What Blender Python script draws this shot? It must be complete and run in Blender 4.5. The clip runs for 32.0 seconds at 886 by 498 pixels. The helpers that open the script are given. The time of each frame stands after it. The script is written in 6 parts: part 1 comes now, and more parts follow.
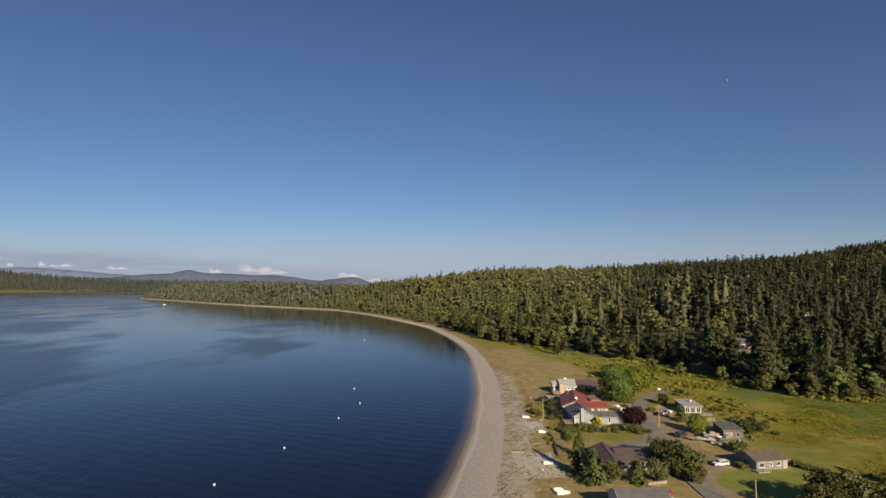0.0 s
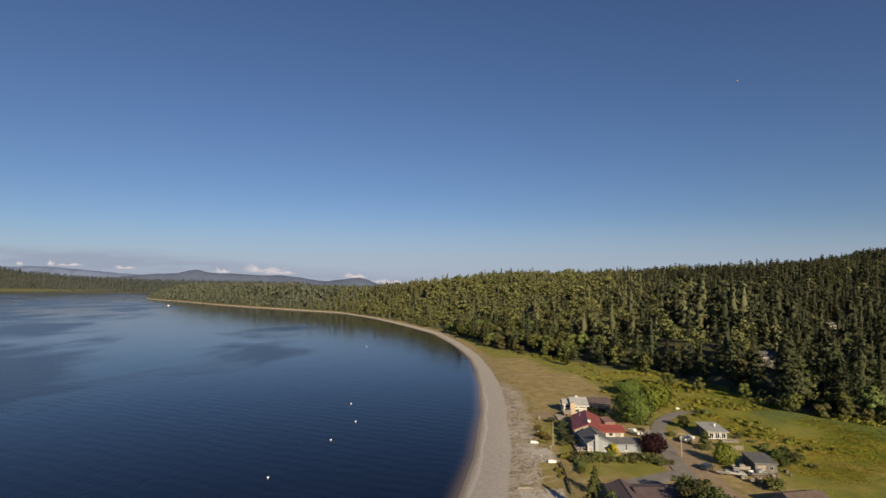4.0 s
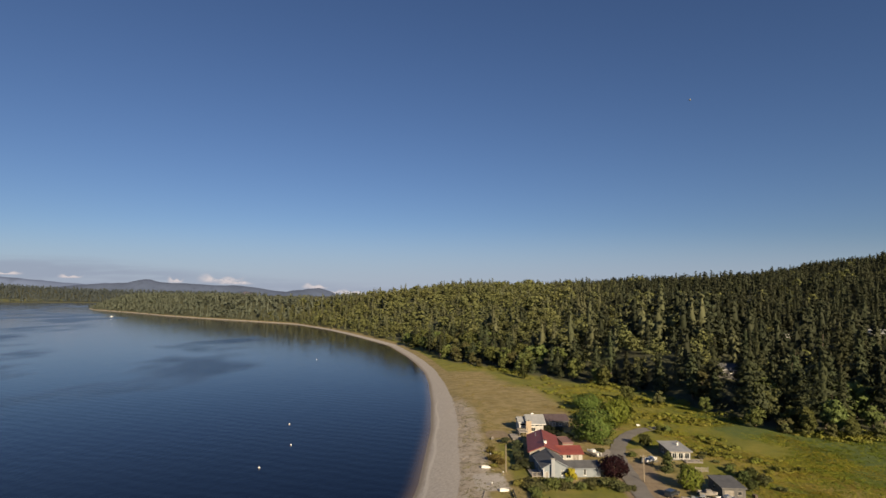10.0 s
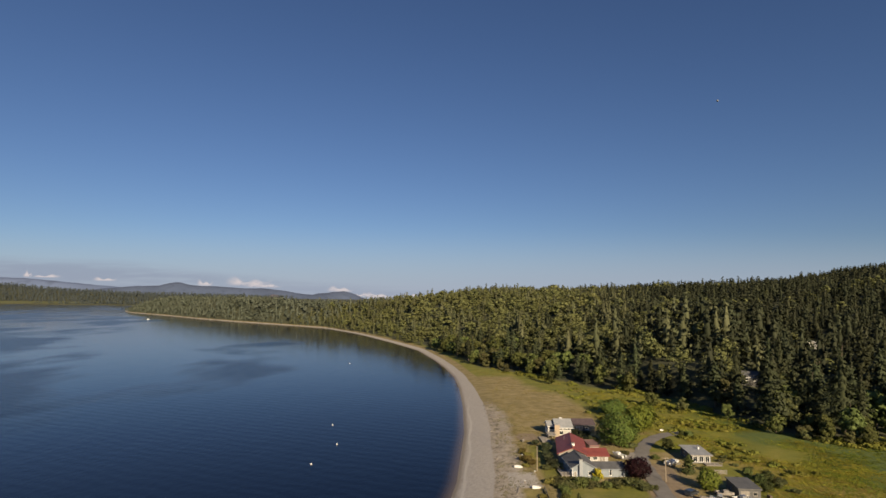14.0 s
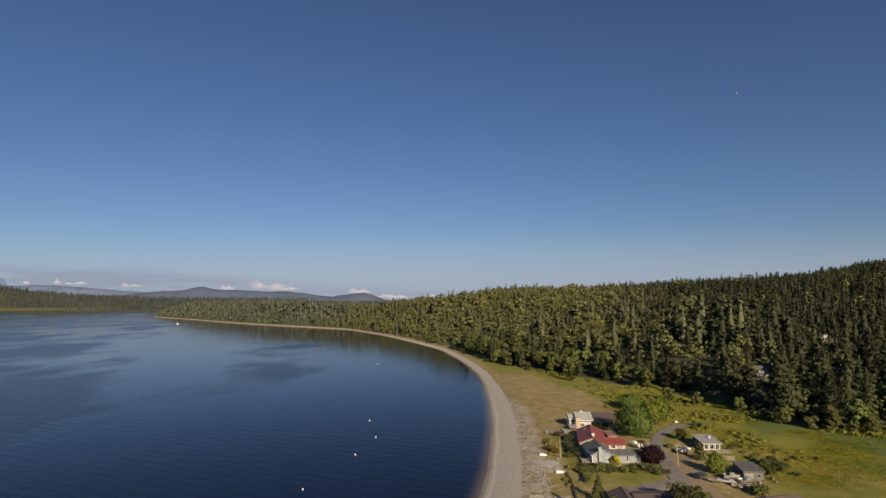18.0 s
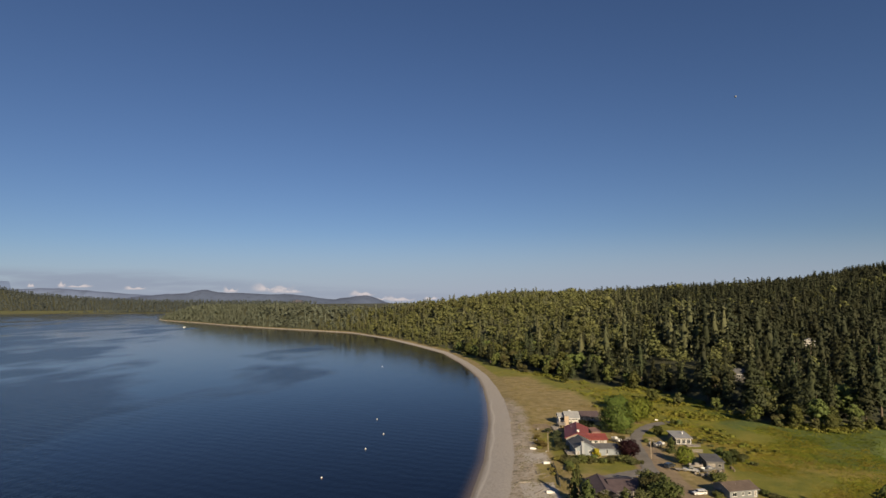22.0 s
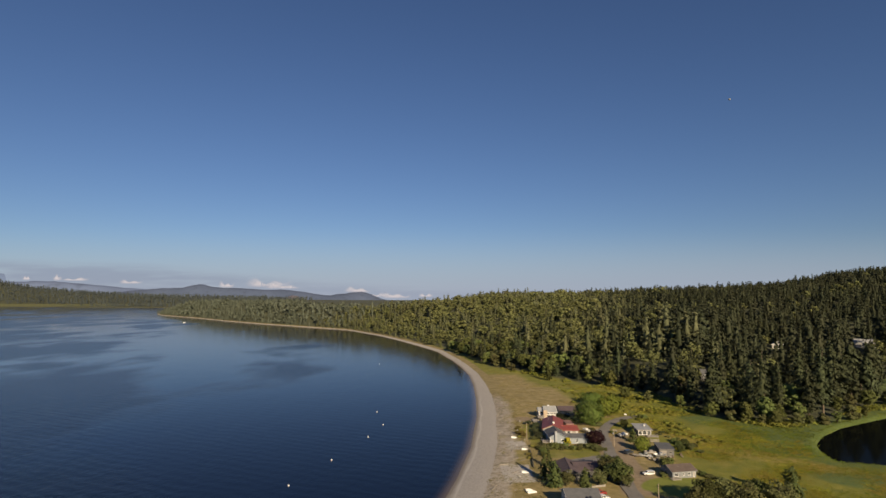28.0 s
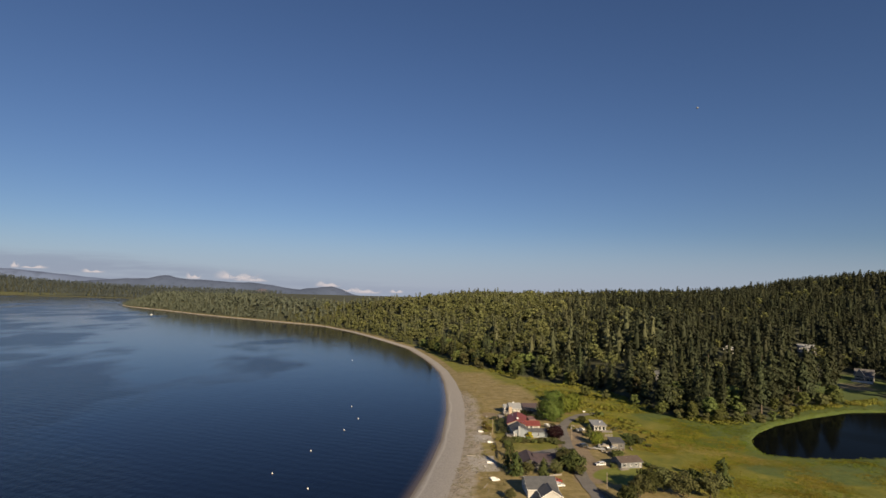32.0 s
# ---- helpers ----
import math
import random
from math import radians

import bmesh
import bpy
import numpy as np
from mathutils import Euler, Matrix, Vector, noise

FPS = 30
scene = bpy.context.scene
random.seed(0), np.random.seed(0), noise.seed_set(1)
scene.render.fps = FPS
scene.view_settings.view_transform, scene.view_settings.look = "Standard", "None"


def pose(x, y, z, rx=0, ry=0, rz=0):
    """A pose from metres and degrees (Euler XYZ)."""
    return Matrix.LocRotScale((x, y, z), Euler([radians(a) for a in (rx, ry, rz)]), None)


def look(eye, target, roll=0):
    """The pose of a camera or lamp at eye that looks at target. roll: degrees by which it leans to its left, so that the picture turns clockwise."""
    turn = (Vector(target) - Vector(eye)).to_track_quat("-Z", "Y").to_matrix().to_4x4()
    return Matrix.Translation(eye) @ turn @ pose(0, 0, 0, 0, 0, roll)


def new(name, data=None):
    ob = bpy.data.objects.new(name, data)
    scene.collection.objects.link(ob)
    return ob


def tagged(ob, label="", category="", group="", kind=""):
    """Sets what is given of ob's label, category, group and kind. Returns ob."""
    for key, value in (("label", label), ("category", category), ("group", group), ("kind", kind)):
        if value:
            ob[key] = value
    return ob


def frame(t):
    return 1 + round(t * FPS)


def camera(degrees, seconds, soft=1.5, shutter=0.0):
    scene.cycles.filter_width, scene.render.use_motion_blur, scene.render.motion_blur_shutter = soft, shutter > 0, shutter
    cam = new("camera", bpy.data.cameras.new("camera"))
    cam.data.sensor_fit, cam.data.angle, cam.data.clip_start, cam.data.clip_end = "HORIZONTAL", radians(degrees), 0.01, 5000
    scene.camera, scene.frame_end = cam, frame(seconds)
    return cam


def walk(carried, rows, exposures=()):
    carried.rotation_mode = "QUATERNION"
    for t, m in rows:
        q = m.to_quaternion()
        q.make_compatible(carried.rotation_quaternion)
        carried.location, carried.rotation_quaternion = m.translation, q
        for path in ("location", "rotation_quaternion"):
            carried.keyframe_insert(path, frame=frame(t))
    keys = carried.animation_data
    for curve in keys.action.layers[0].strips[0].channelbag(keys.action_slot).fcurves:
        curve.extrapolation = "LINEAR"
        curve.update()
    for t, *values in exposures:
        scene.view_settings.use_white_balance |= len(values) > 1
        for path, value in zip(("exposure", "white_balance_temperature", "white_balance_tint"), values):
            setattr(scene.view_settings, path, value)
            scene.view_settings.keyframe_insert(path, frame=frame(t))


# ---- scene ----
cam = camera(78.0, 32.0, soft=1.5)
PATH = [
    (0, (3.42, 27.92, 51.71), (3.57, 127.73, 57.82), -0.17),
    (0.5, (3.1, 30.57, 52.51), (4.4, 130.39, 58.45), 0.05),
    (1, (2.89, 32.53, 53.25), (3.63, 132.35, 59.08), 0.23),
    (1.5, (2.9, 34.18, 53.94), (2.92, 134.01, 59.77), 0.28),
    (2, (3.12, 36.0, 54.43), (2.81, 135.83, 60.25), 0.32),
    (2.5, (3.5, 37.77, 54.99), (2.98, 137.6, 60.88), 0.25),
    (3, (3.96, 39.59, 55.34), (3.04, 139.41, 61.28), 0.22),
    (3.5, (4.54, 41.61, 55.39), (3.39, 141.41, 61.51), 0.17),
    (5.5, (7.78, 51.79, 55.85), (7.92, 151.59, 62.28), 0.03),
    (6, (8.78, 54.32, 55.84), (10.29, 154.09, 62.43), -0.23),
    (6.5, (9.77, 56.36, 55.74), (11.3, 156.11, 62.56), -0.43),
    (7, (10.55, 58.46, 55.71), (12.42, 158.2, 62.69), -0.21),
    (7.5, (11.2, 60.12, 55.56), (12.89, 159.85, 62.72), 0.11),
    (8, (11.43, 61.54, 55.33), (15.7, 161.18, 62.76), -0.01),
    (8.5, (11.37, 62.06, 55.06), (17.36, 161.58, 62.81), 0.00),
    (9, (11.26, 61.87, 54.89), (17.89, 161.33, 62.88), 0.15),
    (9.5, (10.86, 61.41, 54.77), (17.39, 160.86, 62.91), 0.23),
    (10, (10.51, 60.79, 54.62), (16.3, 160.27, 62.9), 0.34),
    (10.5, (10.22, 59.85, 54.58), (15.83, 159.34, 62.98), 0.45),
    (11, (9.6, 58.69, 54.87), (15.86, 158.13, 63.34), 0.47),
    (11.5, (9.13, 57.14, 55.19), (15.65, 156.56, 63.76), 0.43),
    (12, (8.51, 55.31, 55.65), (14.48, 154.75, 64.32), 0.55),
    (12.5, (7.71, 53.1, 56.15), (12.79, 152.59, 64.9), 0.57),
    (13, (6.97, 50.63, 56.81), (10.53, 150.18, 65.56), 0.62),
    (13.5, (6.23, 47.93, 57.48), (8.53, 147.52, 66.18), 0.58),
    (14, (5.51, 45.1, 57.99), (7.05, 144.7, 66.75), 0.48),
    (14.5, (5.01, 42.53, 58.28), (5.21, 142.15, 66.99), 0.56),
    (16.5, (3.19, 34.45, 58.91), (4.23, 134.09, 67.33), -0.62),
    (17, (2.34, 32.07, 59.2), (3.06, 131.71, 67.62), -0.47),
    (17.5, (1.67, 29.07, 59.68), (1.55, 128.7, 68.18), -0.41),
    (18, (1.58, 25.54, 60.12), (-0.09, 125.15, 68.8), -0.52),
    (18.5, (1.69, 21.89, 60.6), (-1.23, 121.46, 69.39), -0.76),
    (19, (1.81, 18.42, 61.15), (-1.94, 117.96, 69.95), -0.74),
    (19.5, (1.75, 15.01, 61.48), (-2.43, 114.52, 70.42), -1.04),
    (20, (1.99, 11.73, 61.82), (-2.28, 111.22, 71.02), -1.15),
    (20.5, (2.36, 8.63, 62.23), (-1.73, 108.12, 71.47), -0.89),
    (21, (2.47, 5.69, 62.74), (-1.44, 105.18, 71.96), -0.21),
    (21.5, (2.36, 2.84, 63.24), (-0.83, 102.36, 72.5), -0.20),
    (22, (2.32, 0.13, 63.86), (0.38, 99.7, 72.92), -0.59),
    (22.5, (2.27, -2.03, 64.29), (1.77, 97.59, 73.01), -0.76),
    (23, (2.49, -4.2, 64.54), (2.98, 95.43, 73.14), -0.84),
    (23.5, (2.71, -6.48, 64.81), (3.65, 93.15, 73.32), -0.81),
    (24, (2.74, -8.76, 65.32), (4.08, 90.88, 73.68), -0.76),
    (24.5, (2.83, -11.1, 65.81), (4.35, 88.54, 74.14), -0.73),
    (25, (3.0, -13.61, 66.24), (4.94, 86.02, 74.55), -0.70),
    (25.5, (3.15, -16.36, 66.66), (4.77, 83.28, 74.96), -0.59),
    (27.5, (3.45, -30.15, 68.78), (2.16, 69.49, 77.19), 0.03),
    (28, (3.3, -33.47, 69.19), (2.18, 66.17, 77.63), 0.04),
    (28.5, (3.28, -36.86, 69.67), (2.08, 62.78, 78.03), 0.55),
    (29, (3.21, -40.12, 70.27), (2.56, 59.52, 78.62), 1.02),
    (29.5, (3.24, -43.09, 70.83), (3.31, 56.55, 79.34), 1.12),
    (30, (3.18, -45.72, 71.27), (3.96, 53.91, 79.75), 1.00),
    (30.5, (2.8, -47.93, 71.72), (4.94, 51.7, 80.0), 1.03),
    (31, (2.18, -49.7, 72.15), (6.81, 49.86, 80.34), 1.05),
    (31.5, (1.48, -51.08, 72.48), (7.72, 48.4, 80.56), 1.25),
    (32, (0.81, -52.43, 72.73), (4.9, 47.18, 80.59), 1.32),
]
walk(cam, [(t, look(eye, target, roll)) for t, eye, target, roll in PATH], [(0.0, 0.56), (6.0, 0.54), (13.0, 0.50), (18.0, 0.43), (32.0, 0.46)])

# ---- light ----
SUN_EL, SUN_AZ = radians(23), math.atan2(-0.935, 0.355)
to_sun = Vector((math.cos(SUN_AZ) * math.cos(SUN_EL), math.sin(SUN_AZ) * math.cos(SUN_EL), math.sin(SUN_EL)))
world = bpy.data.worlds.new("world")
scene.world = world
world.use_nodes = True
wn = world.node_tree
sky = wn.nodes.new("ShaderNodeTexSky")
sky.sky_type, sky.sun_disc = "NISHITA", False
sky.sun_elevation, sky.sun_rotation = SUN_EL, math.pi / 2 - SUN_AZ
sky.air_density, sky.dust_density, sky.ozone_density = 1.0, 0.0, 5.0
tint = wn.nodes.new("ShaderNodeMix")
tint.data_type, tint.blend_type = "RGBA", "MULTIPLY"
tint.inputs[0].default_value, tint.inputs[7].default_value = 1.0, (0.877, 0.842, 0.938, 1)
wn.links.new(sky.outputs["Color"], tint.inputs[6])
wn.links.new(tint.outputs[2], wn.nodes["Background"].inputs["Color"])
wn.nodes["Background"].inputs["Strength"].default_value = 0.05
sun = new("sun", bpy.data.lights.new("sun", "SUN"))
sun.data.energy, sun.data.angle, sun.data.color = 5.0, radians(0.55), (1.0, 0.80, 0.53)
sun.matrix_world = look(to_sun * 100, (0, 0, 0))

# ---- materials ----
def node(nt, kind, **values):
    n = nt.nodes.new(kind)
    for key, value in values.items():
        n.inputs[key].default_value = value
    return n


def ramp(nt, source, stops):
    r = nt.nodes.new("ShaderNodeValToRGB")
    e = r.color_ramp.elements
    while len(e) < len(stops):
        e.new(0.5)
    for el, (p, c) in zip(e, stops):
        el.position, el.color = p, (*c, 1)
    nt.links.new(source, r.inputs["Fac"])
    return r.outputs["Color"]


def mixed(nt, fac, a, b, how="MIX"):
    m = nt.nodes.new("ShaderNodeMix")
    m.data_type, m.blend_type = "RGBA", how
    for socket, v in ((m.inputs[0], fac), (m.inputs[6], a), (m.inputs[7], b)):
        if isinstance(v, (int, float)):
            socket.default_value = v
        elif isinstance(v, tuple):
            socket.default_value = (*v, 1)
        else:
            nt.links.new(v, socket)
    return m.outputs[2]


def spots(nt, scale, detail=3.0, rough=0.55, stretch=None):
    tc = nt.nodes.new("ShaderNodeNewGeometry")
    n = node(nt, "ShaderNodeTexNoise", Scale=scale, Detail=detail, Roughness=rough)
    vec = tc.outputs["Position"]
    if stretch:
        mp = node(nt, "ShaderNodeMapping", Scale=stretch)
        nt.links.new(vec, mp.inputs["Vector"])
        vec = mp.outputs["Vector"]
    nt.links.new(vec, n.inputs["Vector"])
    return n.outputs["Fac"]


def contrast(nt, source, lo, hi):
    m = nt.nodes.new("ShaderNodeMapRange")
    m.inputs["From Min"].default_value, m.inputs["From Max"].default_value = lo, hi
    nt.links.new(source, m.inputs["Value"])
    return m.outputs["Result"]


def material(name, rough=0.8, metal=0.0):
    m = bpy.data.materials.new(name)
    m.use_nodes = True
    nt = m.node_tree
    b = nt.nodes["Principled BSDF"]
    b.inputs["Roughness"].default_value, b.inputs["Metallic"].default_value = rough, metal
    return m, nt, b


def plain(name, a, b, scale=2.0, rough=0.8, metal=0.0, bump=0.0, grain=9.0, vary=0.0, stretch=None):
    """A surface of two near colours, mixed in stains and in grain, with relief."""
    m, nt, bs = material(name, rough, metal)
    col = ramp(nt, spots(nt, scale, 4.0, 0.6, stretch), [(0.3, a), (0.7, b)])
    fine = spots(nt, scale * grain, 2.0)
    dark = tuple(v * 0.7 for v in a)
    col = mixed(nt, contrast(nt, fine, 0.55, 0.8), col, dark)
    if vary:
        oi = nt.nodes.new("ShaderNodeObjectInfo")
        hsv = nt.nodes.new("ShaderNodeHueSaturation")
        nt.links.new(col, hsv.inputs["Color"])
        mr = nt.nodes.new("ShaderNodeMapRange")
        mr.inputs["To Min"].default_value, mr.inputs["To Max"].default_value = 1 - vary, 1 + vary
        nt.links.new(oi.outputs["Random"], mr.inputs["Value"])
        nt.links.new(mr.outputs["Result"], hsv.inputs["Value"])
        col = hsv.outputs["Color"]
    nt.links.new(col, bs.inputs["Base Color"])
    if bump:
        bp = node(nt, "ShaderNodeBump", Strength=bump, Distance=0.05)
        nt.links.new(fine, bp.inputs["Height"])
        nt.links.new(bp.outputs["Normal"], bs.inputs["Normal"])
    return m


def foliage(name, dark, light, per_tree=True, gloss=0.55, patch=0.03, hue=0.03, stand=False, spread=(0.62, 1.4)):
    """Leaves: tint by clump, by tree and by patch of wood. stand: trees joined in one mesh, which carry their own tint."""
    m, nt, bs = material(name, gloss)
    geo = nt.nodes.new("ShaderNodeNewGeometry")
    col = ramp(nt, geo.outputs["Random Per Island"], [(0.0, dark), (1.0, light)])
    wide = contrast(nt, spots(nt, patch, 3.0, 0.6), 0.3, 0.7)
    hsv = nt.nodes.new("ShaderNodeHueSaturation")
    nt.links.new(col, hsv.inputs["Color"])
    v = nt.nodes.new("ShaderNodeMapRange")
    v.inputs["To Min"].default_value, v.inputs["To Max"].default_value = (0.62, 1.3) if per_tree else (0.66, 1.3)
    h = nt.nodes.new("ShaderNodeMapRange")
    h.inputs["To Min"].default_value, h.inputs["To Max"].default_value = 0.5 - hue, 0.5 + hue * 0.5
    if per_tree:
        oi = nt.nodes.new("ShaderNodeObjectInfo")
        nt.links.new(oi.outputs["Random"], v.inputs["Value"])
        nt.links.new(oi.outputs["Random"], h.inputs["Value"])
    elif stand:
        v.inputs["To Min"].default_value, v.inputs["To Max"].default_value = spread
        own = nt.nodes.new("ShaderNodeAttribute")
        own.attribute_name = "tint"
        both = mixed(nt, 0.55, own.outputs["Fac"], wide)
        nt.links.new(both, v.inputs["Value"])
        other = nt.nodes.new("ShaderNodeMath")
        other.operation = "FRACT"
        times = nt.nodes.new("ShaderNodeMath")
        times.operation = "MULTIPLY"
        times.inputs[1].default_value = 7.31
        nt.links.new(own.outputs["Fac"], times.inputs[0])
        nt.links.new(times.outputs[0], other.inputs[0])
        nt.links.new(mixed(nt, 0.4, other.outputs[0], contrast(nt, spots(nt, patch * 0.4, 2.0), 0.3, 0.7)), h.inputs["Value"])
    else:
        nt.links.new(wide, v.inputs["Value"])
        nt.links.new(contrast(nt, spots(nt, patch * 1.7, 2.0), 0.3, 0.7), h.inputs["Value"])
    nt.links.new(v.outputs["Result"], hsv.inputs["Value"])
    nt.links.new(h.outputs["Result"], hsv.inputs["Hue"])
    nt.links.new(hsv.outputs["Color"], bs.inputs["Base Color"])
    bs.inputs["Specular IOR Level"].default_value = 0.065
    return m


CONIFER = foliage("conifer needles", (0.037, 0.045, 0.024), (0.055, 0.064, 0.032))
LEAFY = foliage("broad leaves", (0.070, 0.087, 0.028), (0.108, 0.126, 0.040))
OLIVE = foliage("olive leaves", (0.062, 0.068, 0.028), (0.104, 0.106, 0.042))
LIGHTLEAF = foliage("light green leaves", (0.085, 0.11, 0.018), (0.145, 0.165, 0.03), False, hue=0.01)
DARKLEAF = foliage("dark garden leaves", (0.034, 0.046, 0.016), (0.078, 0.09, 0.031))
PURPLE = foliage("purple leaves", (0.013, 0.0055, 0.007), (0.029, 0.0115, 0.014), False, hue=0.0)
YELLOW = foliage("yellow leaves", (0.22, 0.20, 0.02), (0.45, 0.38, 0.04), False, hue=0.0)
# One conifer colour as lit and shaded copies: pale left wood, dark right wood.
FOREST_LIT = foliage("far conifer needles", (0.082, 0.090, 0.047), (0.103, 0.110, 0.058), False, patch=0.02, hue=0.025, stand=True, spread=(0.62, 1.3))
FOREST_SHADED = foliage("dark conifer needles", (0.031, 0.036, 0.0205), (0.044, 0.050, 0.0275), False, patch=0.02, hue=0.03, stand=True, spread=(0.52, 1.45))
# Broadleaf green lightened to take in the haze over the left wood.
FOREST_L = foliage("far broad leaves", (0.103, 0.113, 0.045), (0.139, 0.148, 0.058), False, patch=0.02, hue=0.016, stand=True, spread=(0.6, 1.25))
# Distance haze is mixed into these two needle colours.
FOREST_P = foliage("hazy point needles", (0.080, 0.094, 0.070), (0.104, 0.118, 0.088), False, patch=0.02, hue=0.02, stand=True, spread=(0.65, 1.25))
FOREST_F = foliage("hazy far shore needles", (0.054, 0.066, 0.068), (0.072, 0.086, 0.088), False, patch=0.01, hue=0.015, stand=True, spread=(0.75, 1.2))
THICKET = foliage("bush leaves", (0.142, 0.150, 0.029), (0.160, 0.166, 0.033), False, patch=0.05)
BRIGHT = foliage("bright green leaves", (0.072, 0.112, 0.026), (0.112, 0.150, 0.037), False, hue=0.01)
BARK = plain("bark", (0.10, 0.075, 0.055), (0.17, 0.135, 0.10), 1.2, 0.9, bump=0.6)

# water: dark body, small ripples, calmer and rougher lanes
def water_material(name, deep, ripple, fine, lanes, calm=0.1, blown=0.24, breeze=False):
    m, nt, bs = material(name, 0.06)
    bs.inputs["Base Color"].default_value = (*deep, 1)
    bs.inputs["IOR"].default_value = 1.33
    bs.inputs["Specular IOR Level"].default_value = 0.25
    a = spots(nt, fine, 3.0, 0.6, (1.0, 0.45, 1.0))
    b = spots(nt, fine * 0.22, 2.0, 0.5, (1.0, 0.35, 1.0))
    s = mixed(nt, 0.5, a, b)
    geo = nt.nodes.new("ShaderNodeNewGeometry")
    mp = nt.nodes.new("ShaderNodeMapping")
    mp.inputs["Rotation"].default_value = (0, 0, radians(24))
    nt.links.new(geo.outputs["Position"], mp.inputs["Vector"])
    train = node(nt, "ShaderNodeTexWave", Scale=0.055, Distortion=5.0, Detail=3.0)
    train.bands_direction = "Y"
    nt.links.new(mp.outputs["Vector"], train.inputs["Vector"])
    s = mixed(nt, 0.10, s, train.outputs["Color"])
    patch = spots(nt, lanes, 3.0, 0.5, (1.0, 0.6, 1.0))
    if breeze:
        at = nt.nodes.new("ShaderNodeAttribute")
        at.attribute_name = "breeze"
        sum_ = nt.nodes.new("ShaderNodeMath")
        nt.links.new(patch, sum_.inputs[0])
        nt.links.new(at.outputs["Fac"], sum_.inputs[1])
        patch = sum_.outputs[0]
    lane = contrast(nt, patch, 0.54, 0.64)
    mr = nt.nodes.new("ShaderNodeMapRange")
    mr.inputs["To Min"].default_value, mr.inputs["To Max"].default_value = ripple * 0.4, ripple
    nt.links.new(lane, mr.inputs["Value"])
    bp = node(nt, "ShaderNodeBump", Distance=0.7)
    nt.links.new(mr.outputs["Result"], bp.inputs["Strength"])
    nt.links.new(s, bp.inputs["Height"])
    nt.links.new(bp.outputs["Normal"], bs.inputs["Normal"])
    r = nt.nodes.new("ShaderNodeMapRange")
    r.inputs["To Min"].default_value, r.inputs["To Max"].default_value = calm, blown
    nt.links.new(lane, r.inputs["Value"])
    nt.links.new(r.outputs["Result"], bs.inputs["Roughness"])
    return m


SEA = water_material("sea water", (0.0024, 0.0050, 0.0165), 0.52, 0.5, 0.0085, 0.09, 0.22, True)
POND = water_material("pond water", (0.003, 0.004, 0.004), 0.012, 0.8, 0.02, 0.09, 0.14)
POND.node_tree.nodes["Principled BSDF"].inputs["Specular IOR Level"].default_value = 0.008

# ---- lie of the land ----
SHORE = [(-400, -130), (-100, -62), (40, -22), (100, -10), (147, -0.8), (180, 6.2), (223, 13.2), (286, 19), (341, 21.3), (400, 22), (449, 20.5), (500, 15), (552, 7),
         (648, -12), (743, -47), (830, -82), (911, -117), (1060, -198), (1143, -290), (1290, -455), (1420, -585), (1600, -745), (1850, -990), (2000, -1085),
         (2050, -1000), (2300, -900), (2700, -1000), (3000, -1400), (3150, -2300), (3250, -1500), (3400, -3900), (5000, -4200)]
EDGE = [(-4500, 60), (15, 510), (30, 486), (55, 466), (77, 430), (105, 382), (122, 360), (139, 345), (143, 305), (147, 272), (156, 262), (176, 257), (200, 259), (216, 266), (232, 286), (276, 309), (315, 322), (338, 334), (420, 326), (600, 290), (900, 150), (5000, 0)]
POND_RIM = [(170, 223), (163, 208), (161.5, 196), (175, 192), (192, 191.5), (216, 194), (250, 205), (300, 230), (330, 262), (325, 290), (303, 296), (277, 293), (241, 276), (204, 255), (182, 237)]
POND_Z = 1.6


def along(table, v):
    return np.interp(v, [p[0] for p in table], [p[1] for p in table])


def shore_x(y):
    return along(SHORE, y)


def smooth(a, b, v):
    k = np.clip((v - a) / (b - a), 0, 1)
    return k * k * (3 - 2 * k)


def rim_distance(x, y):
    """Metres outside the pond's rim; negative inside."""
    x, y = np.asarray(x, float), np.asarray(y, float)
    best, inside = np.full(x.shape, 1e9), np.zeros(x.shape, bool)
    for (ax, ay), (bx, by) in zip(POND_RIM, POND_RIM[1:] + POND_RIM[:1]):
        k = np.clip(((x - ax) * (bx - ax) + (y - ay) * (by - ay)) / ((bx - ax) ** 2 + (by - ay) ** 2), 0, 1)
        best = np.minimum(best, np.hypot(x - ax - k * (bx - ax), y - ay - k * (by - ay)))
        if ay != by:
            inside ^= ((ay > y) != (by > y)) & (x < ax + (y - ay) / (by - ay) * (bx - ax))
    return np.where(inside, -best, best)


def into_wood(x, y):
    """Metres behind the wood's edge, roughly; negative in the open."""
    x, y = np.asarray(x, float), np.asarray(y, float)
    return np.minimum(y - along(EDGE, x), x - shore_x(y) - np.interp(y, [500, 720, 950, 1500], [20, 10, 5.5, 4.5]))


def behind_coast(x, y):
    """Metres behind the far shore of the bay."""
    return y - np.interp(x, [-4200, -3900, -3600, -2300, -1400, -1000], [5000, 3400, 3250, 3150, 3000, 2700])


